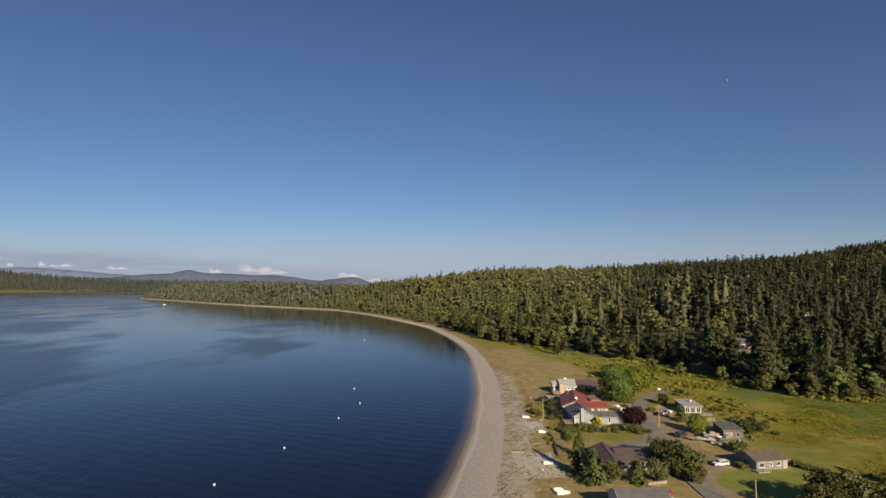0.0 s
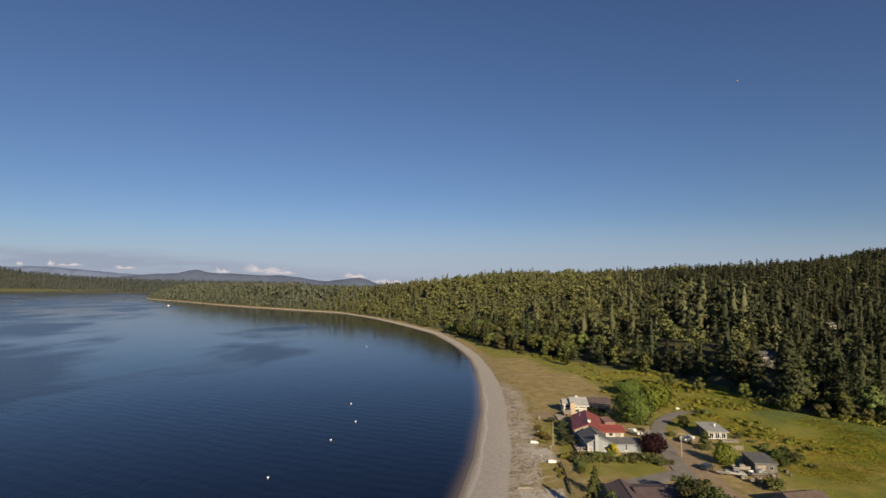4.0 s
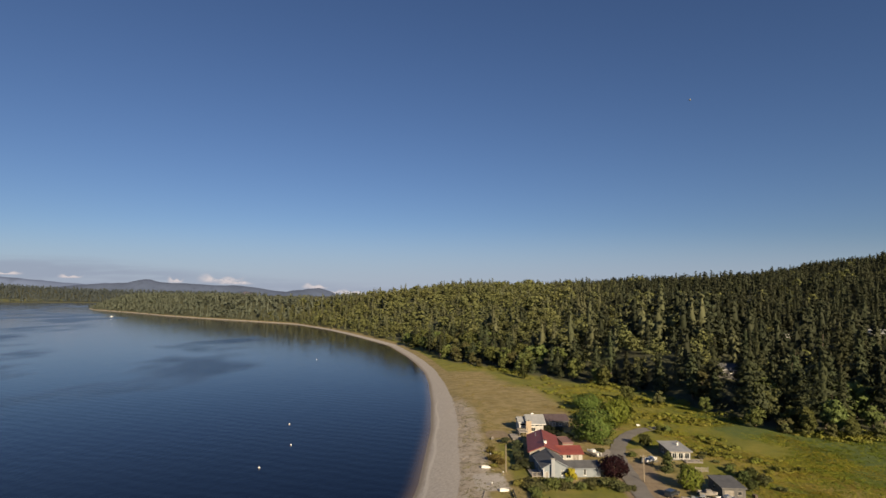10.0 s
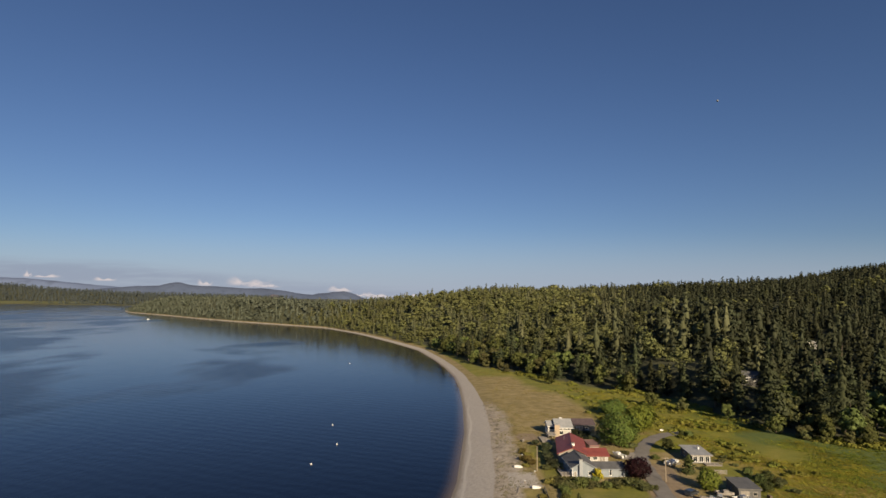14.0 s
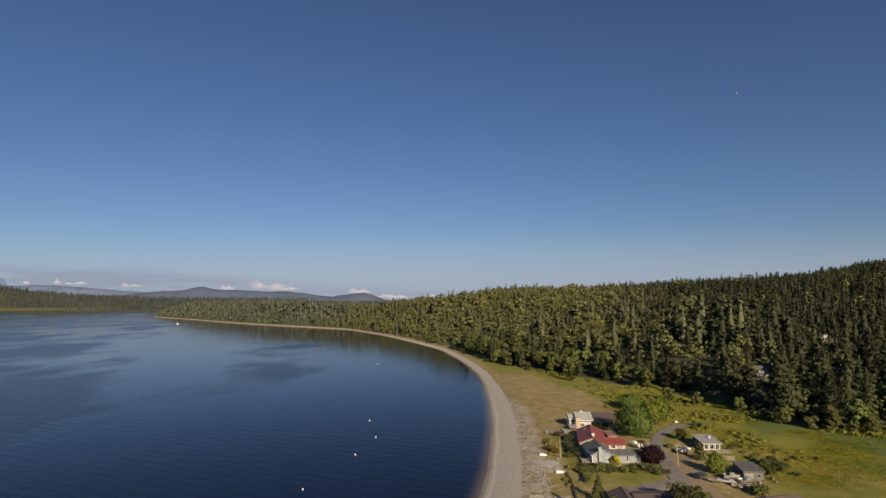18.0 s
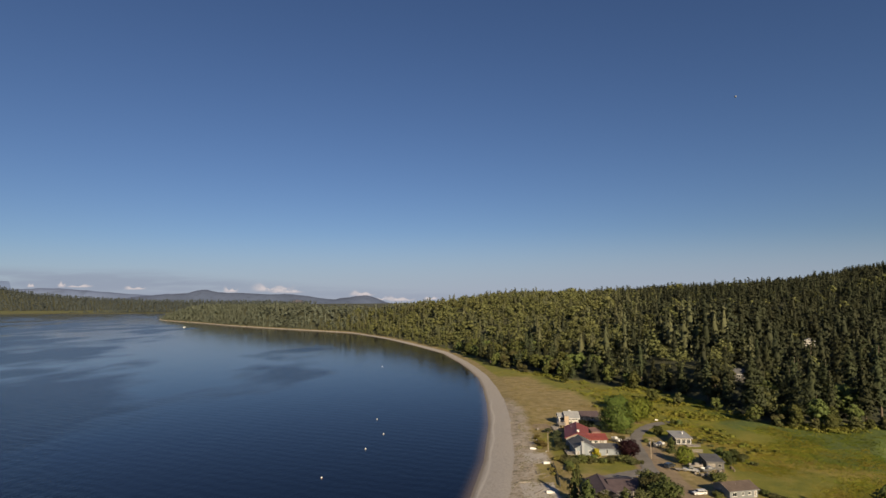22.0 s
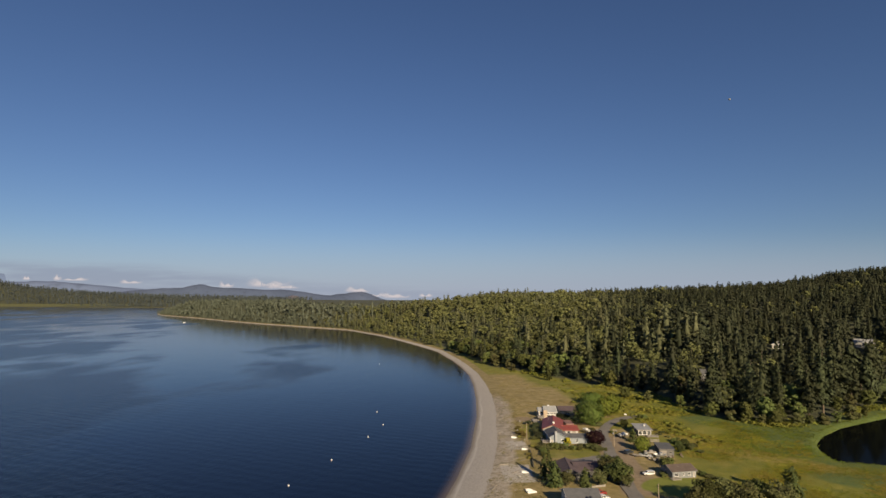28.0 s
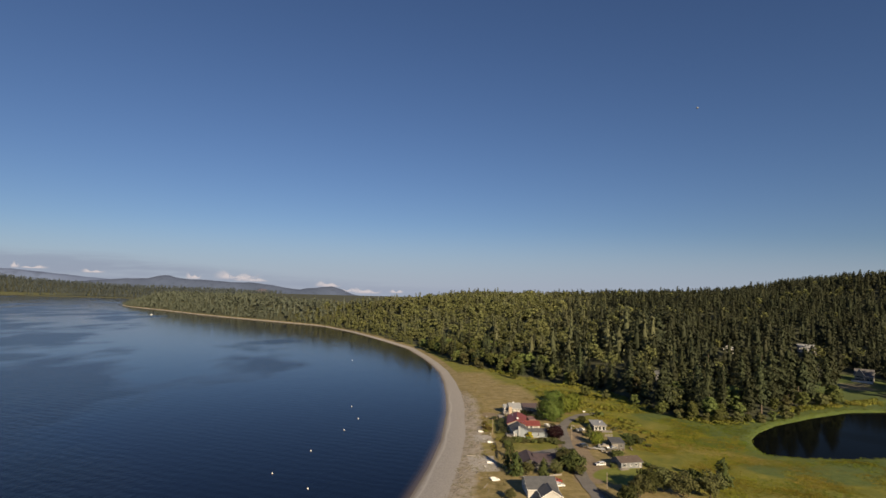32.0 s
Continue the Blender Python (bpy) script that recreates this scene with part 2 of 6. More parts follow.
def height(x, y):
    x, y = np.asarray(x, float), np.asarray(y, float)
    u = x - shore_x(y)
    z = np.where(u < 0, 0.07 * u, 3.0 * np.sin(np.clip(u / 22, 0, 1) * math.pi / 2))
    z = np.maximum(z, -6.0)
    e = np.maximum(into_wood(x, y), 0)
    top = np.interp(x, [-1200, -500, -150, 15, 108, 200, 294, 387, 480, 573, 665, 730, 1200], [38, 36, 31, 48, 57.5, 56.5, 58.5, 61.5, 65, 71, 93, 101, 127])
    reach = np.interp(x, [-500, -200, 15, 110, 300], [120, 110, 135, 260, 450])
    hill = top * smooth(0, 1, e / reach) ** 1.2 * (1 - 0.45 * smooth(1.25, 2.6, e / reach))
    far = smooth(1500, 2600, y)
    hill = hill * (1 - far) + far * np.interp(x, [-5000, -3800, -3450, -3000, -2600, -2000, -1200, -800], [300, 250, 195, 118, 82, 55, 42, 36]) * np.where(y > 2900, smooth(5, 620, behind_coast(x, y)) * (1 - 0.9 * smooth(700, 1150, behind_coast(x, y))), smooth(10, 260, e))
    z = z + hill * smooth(0, 30, u)
    dip = smooth(3.5, -3.0, rim_distance(x, y))
    return z * (1 - dip) + dip * 0.2


def ground_z(x, y):
    return float(height(x, y))

# ---- mesh tools ----
def tri_mesh(name, verts, tris, mats=()):
    me = bpy.data.meshes.new(name)
    verts, tris = np.asarray(verts, np.float32), np.asarray(tris, np.int32)
    me.vertices.add(len(verts))
    me.vertices.foreach_set("co", verts.ravel())
    me.loops.add(tris.size)
    me.loops.foreach_set("vertex_index", tris.ravel())
    me.polygons.add(len(tris))
    me.polygons.foreach_set("loop_start", np.arange(0, tris.size, 3, dtype=np.int32))
    for m in mats:
        me.materials.append(m)
    me.update(calc_edges=True)
    return me


def grid_mesh(name, x, y, z, mats, **layers):
    """A sheet over rows and columns of points, with named layers of weights on its points."""
    rows, cols = x.shape
    i = np.arange(rows * cols).reshape(rows, cols)
    a, b, c, d = i[:-1, :-1].ravel(), i[:-1, 1:].ravel(), i[1:, 1:].ravel(), i[1:, :-1].ravel()
    tris = np.concatenate([np.stack([a, b, c], 1), np.stack([a, c, d], 1)])
    me = tri_mesh(name, np.stack([x.ravel(), y.ravel(), z.ravel()], 1), tris, mats)
    me.polygons.foreach_set("use_smooth", np.ones(len(tris), bool))
    for key, values in layers.items():
        at = me.attributes.new(key, "FLOAT", "POINT")
        at.data.foreach_set("value", np.asarray(values, np.float32).ravel())
    return me


def weight(nt, key):
    n = nt.nodes.new("ShaderNodeAttribute")
    n.attribute_name = key
    return n.outputs["Fac"]


def ragged(nt, key, scale, lo=0.35, hi=0.65, amount=0.5):
    """A layer of weights with its border broken up by patches."""
    add = nt.nodes.new("ShaderNodeMath")
    add.operation = "MULTIPLY_ADD"
    nt.links.new(spots(nt, scale, 5.0, 0.65), add.inputs[0])
    add.inputs[1].default_value = amount
    nt.links.new(weight(nt, key), add.inputs[2])
    return contrast(nt, add.outputs[0], lo + amount * 0.5, hi + amount * 0.5)


# ---- ground: one sheet from under the sea to the far hills ----
def steps(*spans):
    out = []
    for a, b, s in spans:
        out += list(np.arange(a, b, s))
    return np.array(out + [spans[-1][1]], float)


gu = steps((-160, -24, 34), (-24, -4, 2.0), (-4, 18, 0.8), (18, 40, 2.0), (40, 340, 3.2), (340, 700, 14), (700, 1600, 60), (1600, 9000, 500))
gy = steps((-400, 60, 40), (60, 140, 6), (140, 300, 2.6), (300, 500, 4), (500, 1000, 12), (1000, 2400, 35), (2400, 3100, 70), (3100, 3900, 25), (3900, 4900, 125))
gx = shore_x(gy)[:, None] + gu[None, :]
gyy = np.repeat(gy[:, None], len(gu), 1)
guu = np.repeat(gu[None, :], len(gy), 0)
gz = height(gx, gyy)
lump = np.array([noise.noise((a * 0.05, b * 0.05, 0.0)) for a, b in zip(gx.ravel(), gyy.ravel())]).reshape(gx.shape)
gz = gz + lump * 0.35 * smooth(24, 60, guu) * smooth(1, 6, rim_distance(gx, gyy))
CLEAR = [(300, 338, 20), (325, 358, 24), (350, 380, 26), (378, 404, 22), (316, 497, 11), (402, 503, 15), (214, 284, 9), (224, 296, 8), (182, 352, 7), (345, 354, 17), (364, 380, 19), (328, 338, 12), (342, 346, 14), (366, 366, 10)]
CLEAR += [(-2047, 3215, 14), (-2040, 3203, 12), (-1640, 3160, 13), (-1634, 3148, 11)]
CLEAR += [(402 - 6.4 * k, 503 - 8.9 * k, 12.5 - 0.4 * k) for k in range(1, 13)] + [(316 - 6.0 * k, 497 - 9.2 * k, 8.5) for k in range(1, 8)] + [(402 + 3.9 * k, 503 - 9.2 * k, 9) for k in range(1, 6)] + [(316 + 3.9 * k, 497 - 9.2 * k, 8) for k in range(1, 5)] + [(182 - 4.4 * k, 352 - 8.6 * k, 5.0) for k in range(1, 4)]
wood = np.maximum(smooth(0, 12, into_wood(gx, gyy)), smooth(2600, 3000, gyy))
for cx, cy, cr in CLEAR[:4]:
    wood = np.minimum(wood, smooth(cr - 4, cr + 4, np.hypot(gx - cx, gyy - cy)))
berm = np.interp(gyy, [100, 180, 260, 330, 420, 520, 700, 950], [15, 13, 11, 11, 8, 7, 7, 5])
shingle = (1 - smooth(berm - 1.5, berm + 2, guu)) * smooth(3000, 2600, gyy)
for ax, bx, ay, by in ((28.5, 37.8, 209, 223.5), (23, 34.5, 167, 188)):
    shingle = np.maximum(shingle, smooth(ax - 1.5, ax + 1.5, gx) * smooth(bx + 1.5, bx - 1.5, gx) * smooth(ay - 1.5, ay + 1.5, gyy) * smooth(by + 1.5, by - 1.5, gyy) * 0.9)
strand = (1 - smooth(berm + 3, berm + 15, guu)) * (1 - smooth(290, 360, gyy) * 0.75)
wrack = 0.8 * smooth(1.1, 0.2, np.abs(guu - 2.9 - 0.5 * np.sin(gyy * 0.13))) * smooth(420, 300, gyy)
for line, bright in ((5.6, 0.3), (8.1, 0.36), (10.3, 0.3)):
    wrack = np.maximum(wrack, bright * smooth(0.9, 0.1, np.abs(guu - line - 0.45 * np.sin(gyy * 0.09 + line))) * smooth(460, 300, gyy))
wet = 0.75 * (1 - smooth(0.3, 2.4, guu))
lush = smooth(78, 112, gx) * smooth(120, 160, gyy)
lush = np.maximum(lush, smooth(66, 94, gx) * smooth(262, 290, gyy))
lush = np.maximum(lush, smooth(345, 440, gyy + 0.35 * gx) * smooth(22, 60, guu))
lush = np.maximum(lush, smooth(-30, -8, into_wood(gx, gyy)) * smooth(280, 320, gyy) * smooth(14, 24, guu))
lush = np.maximum(lush, smooth(400, 470, gyy) * smooth(11, 16, guu))
for ax, bx, ay, by, k in ((42, 69, 196, 214, 0.62), (39, 49, 214, 256, 0.6), (78, 104, 246, 272, 0.75), (84, 100, 206, 232, 0.45), (26, 37, 186, 209, 0.42)):
    lush = np.maximum(lush, k * smooth(ax - 2, ax + 2, gx) * smooth(bx + 2, bx - 2, gx) * smooth(ay - 2, ay + 2, gyy) * smooth(by + 2, by - 2, gyy))
reeds = smooth(46, 30, rim_distance(gx, gyy)) * smooth(118, 150, gx)
reeds = np.maximum(reeds, smooth(245, 262, gyy) * smooth(118, 140, gx))
dirt = smooth(9, 4, np.abs(gx - np.interp(gyy, [140, 170, 190, 215, 235], [62, 71, 72, 74, 80]))) * smooth(150, 160, gyy) * smooth(240, 225, gyy)
dirt = np.maximum(dirt, 0.8 * smooth(37, 40, gx) * smooth(49, 46, gx) * smooth(260, 264, gyy) * smooth(275, 271, gyy))
for cx, cy, cr in ((352, 382, 26), (372, 396, 16), (276, 330, 18), (300, 346, 14)):
    dirt = np.maximum(dirt, 0.55 * smooth(cr, cr * 0.4, np.hypot(gx - cx, gyy - cy)))
straw = 0.68 * smooth(22, 4, np.abs(gx - np.interp(gyy, [175, 190, 202, 215, 228, 245], [158, 141, 130, 121, 115, 109]))) * smooth(172, 184, gyy) * smooth(252, 240, gyy)
straw = np.maximum(straw, 0.4 * smooth(98, 104, gx) * smooth(140, 120, gx) * smooth(160, 170, gyy) * smooth(212, 195, gyy))
lawn = smooth(13, 10, np.hypot((gx - 86) / 1.35, (gyy - 163) / 0.95))
GROUND, nt, bs = material("ground", 0.95)
dry = ramp(nt, spots(nt, 0.22, 6.0, 0.7), [(0.3, (0.155, 0.130, 0.040)), (0.5, (0.255, 0.200, 0.078)), (0.72, (0.36, 0.285, 0.145))])
green = ramp(nt, spots(nt, 0.11, 7.0, 0.72), [(0.3, (0.106, 0.122, 0.012)), (0.5, (0.168, 0.170, 0.017)), (0.7, (0.25, 0.215, 0.032))])
reed = ramp(nt, spots(nt, 0.35, 6.0, 0.75), [(0.3, (0.050, 0.082, 0.014)), (0.52, (0.088, 0.124, 0.022)), (0.75, (0.14, 0.158, 0.034))])
stones = ramp(nt, spots(nt, 1.3, 6.0, 0.75), [(0.3, (0.31, 0.28, 0.245)), (0.55, (0.44, 0.405, 0.36)), (0.75, (0.56, 0.52, 0.475))])
sandy = ramp(nt, spots(nt, 0.35, 7.0, 0.75), [(0.34, (0.12, 0.10, 0.05)), (0.44, (0.31, 0.265, 0.20)), (0.66, (0.46, 0.41, 0.345))])
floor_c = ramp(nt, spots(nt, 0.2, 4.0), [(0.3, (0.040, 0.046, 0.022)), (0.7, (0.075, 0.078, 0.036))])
earth = ramp(nt, spots(nt, 0.5, 6.0, 0.7), [(0.3, (0.19, 0.14, 0.085)), (0.7, (0.30, 0.235, 0.155))])
turf = ramp(nt, spots(nt, 0.4, 5.0, 0.7), [(0.3, (0.135, 0.165, 0.02)), (0.7, (0.20, 0.215, 0.035))])
col = mixed(nt, ragged(nt, "lush", 0.07), dry, green)
col = mixed(nt, ragged(nt, "reeds", 0.09), col, reed)
straw_c = ramp(nt, spots(nt, 0.3, 6.0, 0.75), [(0.3, (0.155, 0.145, 0.03)), (0.5, (0.25, 0.205, 0.045)), (0.72, (0.34, 0.255, 0.07))])
col = mixed(nt, ragged(nt, "straw", 0.11, amount=0.9), col, straw_c)
col = mixed(nt, ragged(nt, "dirt", 0.25, amount=0.4), col, earth)
col = mixed(nt, ragged(nt, "lawn", 0.3, amount=0.3), col, turf)
col = mixed(nt, ragged(nt, "strand", 0.16, amount=0.8), col, sandy)
col = mixed(nt, ragged(nt, "shingle", 0.22, amount=0.75), col, stones)
col = mixed(nt, ragged(nt, "wrack", 1.2, amount=0.9), col, (0.50, 0.47, 0.42))
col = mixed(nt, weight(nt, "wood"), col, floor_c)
col = mixed(nt, weight(nt, "wet"), col, (0.13, 0.105, 0.08))
nt.links.new(col, bs.inputs["Base Color"])
bp = node(nt, "ShaderNodeBump", Strength=0.7, Distance=0.35)
nt.links.new(spots(nt, 1.1, 6.0, 0.7), bp.inputs["Height"])
nt.links.new(bp.outputs["Normal"], bs.inputs["Normal"])
ground = new("ground", grid_mesh("ground", gx, gyy, gz, [GROUND], lush=lush, reeds=reeds, dirt=dirt, straw=straw, lawn=lawn, strand=strand, shingle=shingle, wood=wood, wet=wet, wrack=wrack))
tagged(ground, "shingle beach, dry grass and green meadow rising to wooded hills", "ground", kind="structure")

# ---- the sea and the pond ----
su = steps((-9000, -1000, 800), (-1000, -100, 90), (-100, -20, 8), (-20, 4, 1.5))
sx = shore_x(gy)[:, None] + su[None, :]
syy = np.repeat(gy[:, None], len(su), 1)
nts = SEA.node_tree
bss = nts.nodes["Principled BSDF"]
nts.links.new(mixed(nts, weight(nts, "shallow"), (0.0024, 0.0050, 0.0165), (0.12, 0.092, 0.068)), bss.inputs["Base Color"])
sea = new("water", grid_mesh("water", sx, syy, 0 * sx, [SEA], shallow=np.repeat(smooth(-6, 0.5, su)[None, :] ** 2.0, len(gy), 0), breeze=0.155 * smooth(620, 260, syy) * (0.25 + 0.75 * smooth(-70, -260, np.repeat(su[None, :], len(gy), 0))) - 0.2 * smooth(-130, -25, np.repeat(su[None, :], len(gy), 0)) + 0.11 * smooth(-0.45, -0.66, sx / (np.abs(syy) + 60)) * smooth(380, 520, syy) * smooth(2700, 1500, syy)))
tagged(sea, "calm dark blue bay water with faint ripples and smooth lanes", "sea", kind="structure")
px, py = np.meshgrid(np.arange(150, 350, 4.0), np.arange(180, 306, 4.0))
pond = new("water_pond", grid_mesh("water_pond", px, py, 0 * px + POND_Z, [POND]))
tagged(pond, "still dark pond water ringed by reeds", "pond", kind="structure")


# ---- trees ----
def conifer(rng, h, r, limbs, sprays, low=0.1, size=1.0, blunt=0.62):
    """Limbs of uneven reach set round a straight stem in loose tiers, each a drooping fan of small folded needle sprays."""
    k = np.sort((np.arange(limbs) + rng.uniform(-0.8, 0.8, limbs)).clip(0, limbs - 0.3) / limbs) ** 0.92
    a = np.cumsum(rng.uniform(1.7, 3.1, len(k)))
    lobe = 1 + 0.24 * np.sin(a + rng.uniform(0, 6.28)) + 0.2 * np.sin(2 * a + 5 * k + rng.uniform(0, 6.28))
    reach = (r * (1 - k) ** blunt * np.minimum(1, 0.5 + 2.4 * k) + 0.3) * lobe * rng.uniform(0.5, 1.3, len(k))
    w = np.repeat(np.arange(len(k)), sprays)
    n = len(w)
    u = rng.uniform(0.2, 1.0, n) ** 0.6
    L = reach[w] * u
    ang = a[w] + rng.normal(size=n) * 0.30
    out = np.stack([np.cos(ang), np.sin(ang), 0 * ang], 1)
    z = h * (low + (1 - low) * k[w]) - L * rng.uniform(0.12, 0.42, n) + rng.normal(size=n) * 0.008 * h
    p = out * L[:, None]
    p[:, 2] = np.clip(z, 0.3, h * 0.97)
    nrm = out * 0.9 + (0, 0, 0.42) + rng.normal(size=(n, 3)) * 0.2
    nrm /= np.linalg.norm(nrm, axis=1)[:, None]
    t = out - nrm * (out * nrm).sum(1)[:, None] + rng.normal(size=(n, 3)) * 0.15
    t /= np.linalg.norm(t, axis=1)[:, None]
    b = np.cross(nrm, t)
    s = (size * rng.uniform(0.55, 1.4, n) * (0.5 + 0.5 * np.minimum(1, reach[w] / r * 1.4)))[:, None]
    v, f = np.zeros((n * 4, 3)), np.zeros((n * 2, 3), int)
    v[0::4], v[1::4], v[2::4], v[3::4] = p - t * s * 0.9, p - b * s * 0.62 - nrm * s * 0.3, p + t * s * 1.15, p + b * s * 0.62 - nrm * s * 0.3
    i = np.arange(n) * 4
    f[0::2], f[1::2] = np.stack([i, i + 1, i + 2], 1), np.stack([i, i + 2, i + 3], 1)
    core, o, m = [], len(v), 5 if limbs > 30 else 4
    rings = ((low * h * 0.8, 0.1), (h * (low + 0.2 * (1 - low)), 0.3), (h * 0.64, 0.2), (h * 0.9, 0.05)) if limbs > 30 else ((low * h, 0.3), (h * 0.5, 0.3), (h * 0.85, 0.08))
    for zz, q in rings:
        core += [(r * q * c * math.cos(6.283 * j / m), r * q * c * math.sin(6.283 * j / m), zz + rng.uniform(-0.04, 0.04) * h) for j in range(m) for c in (rng.uniform(0.5, 1.2),)]
    cf = [t for k in range(len(rings) - 1) for j in range(m) for t in ((o + m * k + j, o + m * k + (j + 1) % m, o + m * k + m + (j + 1) % m), (o + m * k + j, o + m * k + m + (j + 1) % m, o + m * k + m + j))]
    return np.concatenate([v, core]), np.concatenate([f, cf])


def leafage(rng, n, centres, radii, size, squash=0.85, inner=0.72, loose=0.24):
    """Small folded leaf clumps strewn over the outer side of lobes."""
    v, f = np.zeros((n * 4, 3)), np.zeros((n * 2, 3), int)
    which = rng.integers(0, len(centres), n)
    d = rng.normal(size=(n, 3))
    d /= np.linalg.norm(d, axis=1)[:, None]
    d[:, 2] = np.abs(d[:, 2]) * np.where(rng.random(n) < 0.75, 1, -1)
    p = centres[which] + d * radii[which][:, None] * rng.uniform(inner, 1.06, (n, 1)) * (1, 1, squash)
    nrm = d + rng.normal(size=(n, 3)) * loose
    nrm /= np.linalg.norm(nrm, axis=1)[:, None]
    t = np.cross(nrm, rng.normal(size=(n, 3)))
    t /= np.linalg.norm(t, axis=1)[:, None]
    b = np.cross(nrm, t)
    s = size * rng.uniform(0.6, 1.4, (n, 1))
    v[0::4], v[1::4], v[2::4], v[3::4] = p - t * s, p - b * s * 0.7 - nrm * s * 0.25, p + t * s, p + b * s * 0.7 - nrm * s * 0.25
    i = np.arange(n) * 4
    f[0::2], f[1::2] = np.stack([i, i + 1, i + 2], 1), np.stack([i, i + 2, i + 3], 1)
    return v, f


def broad_crown(rng, h, r, n, size, low=0.28, lobes=16, inner=0.72, loose=0.24):
    zc, zr = h * (low + 1) / 2, h * (1 - low) / 2
    d = rng.normal(size=(lobes, 3))
    d /= np.linalg.norm(d, axis=1)[:, None]
    k = rng.uniform(0.34, 0.84, (lobes, 1))
    c = d * k * (r, r, zr) + (0, 0, zc)
    return leafage(rng, n, c, rng.uniform(0.2, 0.42, lobes) * min(r, zr) + 0.1 * r, size, 0.85, inner, loose)


def round_crown(rng, h, r, n, size, low=0.1, bumps=0.2, deep=0.10):
    """A full rounded crown: leaf clumps laid close over one uneven, billowing dome."""
    zc, zr = h * (low + 1) / 2, h * (1 - low) / 2
    d = rng.normal(size=(n, 3))
    d /= np.linalg.norm(d, axis=1)[:, None]
    seed = rng.uniform(0, 90)
    bulge = np.array([1 + bumps * noise.noise((a * 1.7, b * 1.7, c * 1.7 + seed)) + 0.75 * bumps * abs(noise.noise((a * 4.2 + 9, b * 4.2, c * 4.2 + seed))) for a, b, c in d])
    nrm = d + rng.normal(size=(n, 3)) * 0.34
    nrm /= np.linalg.norm(nrm, axis=1)[:, None]
    p = d * (bulge * rng.uniform(1 - deep, 1.03, n))[:, None] * (r, r, zr) + (0, 0, zc)
    t = np.cross(nrm, rng.normal(size=(n, 3)))
    t /= np.linalg.norm(t, axis=1)[:, None]
    b = np.cross(nrm, t)
    q = size * rng.uniform(0.6, 1.4, (n, 1))
    v, f, i = np.zeros((n * 4, 3)), np.zeros((n * 2, 3), int), np.arange(n) * 4
    v[0::4], v[1::4], v[2::4], v[3::4] = p - t * q, p - b * q * 0.7 - nrm * q * 0.25, p + t * q, p + b * q * 0.7 - nrm * q * 0.25
    f[0::2], f[1::2] = np.stack([i, i + 1, i + 2], 1), np.stack([i, i + 2, i + 3], 1)
    return v, f


def trunk_mesh(name, rng, h, r, limbs=0, reach=0.0, start=0.3):
    """A tapered trunk, a little crooked, with rising limbs."""
    v, f = [], []

    def tube(pts, r0, r1, n=6):
        o = len(v)
        for k, p in enumerate(pts):
            rr = r0 + (r1 - r0) * k / (len(pts) - 1)
            for j in range(n):
                a = 6.283 * j / n
                v.append((p[0] + rr * math.cos(a), p[1] + rr * math.sin(a), p[2]))
        for k in range(len(pts) - 1):
            for j in range(n):
                a, b = o + k * n + j, o + k * n + (j + 1) % n
                f.extend([(a, b, b + n), (a, b + n, a + n)])

    bend = [(rng.uniform(-1, 1) * 0.02 * h * k, rng.uniform(-1, 1) * 0.02 * h * k, h * q) for k, q in zip((0, 0.4, 0.8, 1), (-0.03, 0.3, 0.65, 0.97))]
    tube(bend, r, r * 0.2)
    for i in range(limbs):
        z, a = h * rng.uniform(start, 0.75), rng.uniform(0, 6.28)
        L = reach * rng.uniform(0.5, 0.9)
        tube([(0, 0, z), (0.5 * L * math.cos(a), 0.5 * L * math.sin(a), z + 0.35 * L), (L * math.cos(a), L * math.sin(a), z + 0.6 * L)], r * 0.4, r * 0.08, 4)
    return tri_mesh(name, v, f, [BARK])


rng = np.random.default_rng(7)
KINDS = {}


def kind_of_tree(key, crown, mat, trunk, size):
    KINDS[key] = (tri_mesh(key + " crown", *crown, [mat]), trunk, size)


for n in range(7):
    h, r = (30, 27, 23, 34, 28, 31, 25)[n], (5.8, 5.6, 5.0, 6.2, 6.6, 5.2, 6.0)[n]
    kind_of_tree("conifer%d" % n, conifer(rng, h, r, 56, 28, (0.1, 0.14, 0.05, 0.16, 0.08, 0.2, 0.06)[n], 0.62, (0.8, 0.85, 0.9, 0.74, 0.66, 0.85, 0.72)[n]), CONIFER, trunk_mesh("conifer trunk", rng, h, 0.42), h)
for n in range(6):
    h, r = (17, 14, 20, 12, 18, 15)[n], (5.6, 5.2, 6.0, 5.4, 5.0, 6.0)[n]
    kind_of_tree("broad%d" % n, broad_crown(rng, h, r, 1400, 0.72, (0.0, 0.0, 0.04, 0.0, 0.06, 0.0)[n], (22, 16, 26, 14, 20, 18)[n]), (LEAFY, OLIVE, LEAFY, OLIVE, LEAFY, OLIVE)[n], trunk_mesh("broad trunk", rng, h * 0.9, 0.32, 7, r, 0.2), h)



def tree(name, key, x, y, scale, turn, label, group="", wide=1.0):
    crown_me, trunk_me, _ = KINDS[key]
    top = new(name)
    top.empty_display_size = 0.5
    for part_name, me in (("trunk", trunk_me), ("crown", crown_me)):
        ob = new(part_name, me)
        ob.parent = top
    top.matrix_world = Matrix.LocRotScale((x, y, ground_z(x, y) - (1.4 * scale if key[:5] == "broad" else 0.1)), Euler((0, 0, turn)), (scale * wide, scale * wide, scale))
    return tagged(top, label, "tree", group)


# where trees stand: a jittered lattice, wider with distance


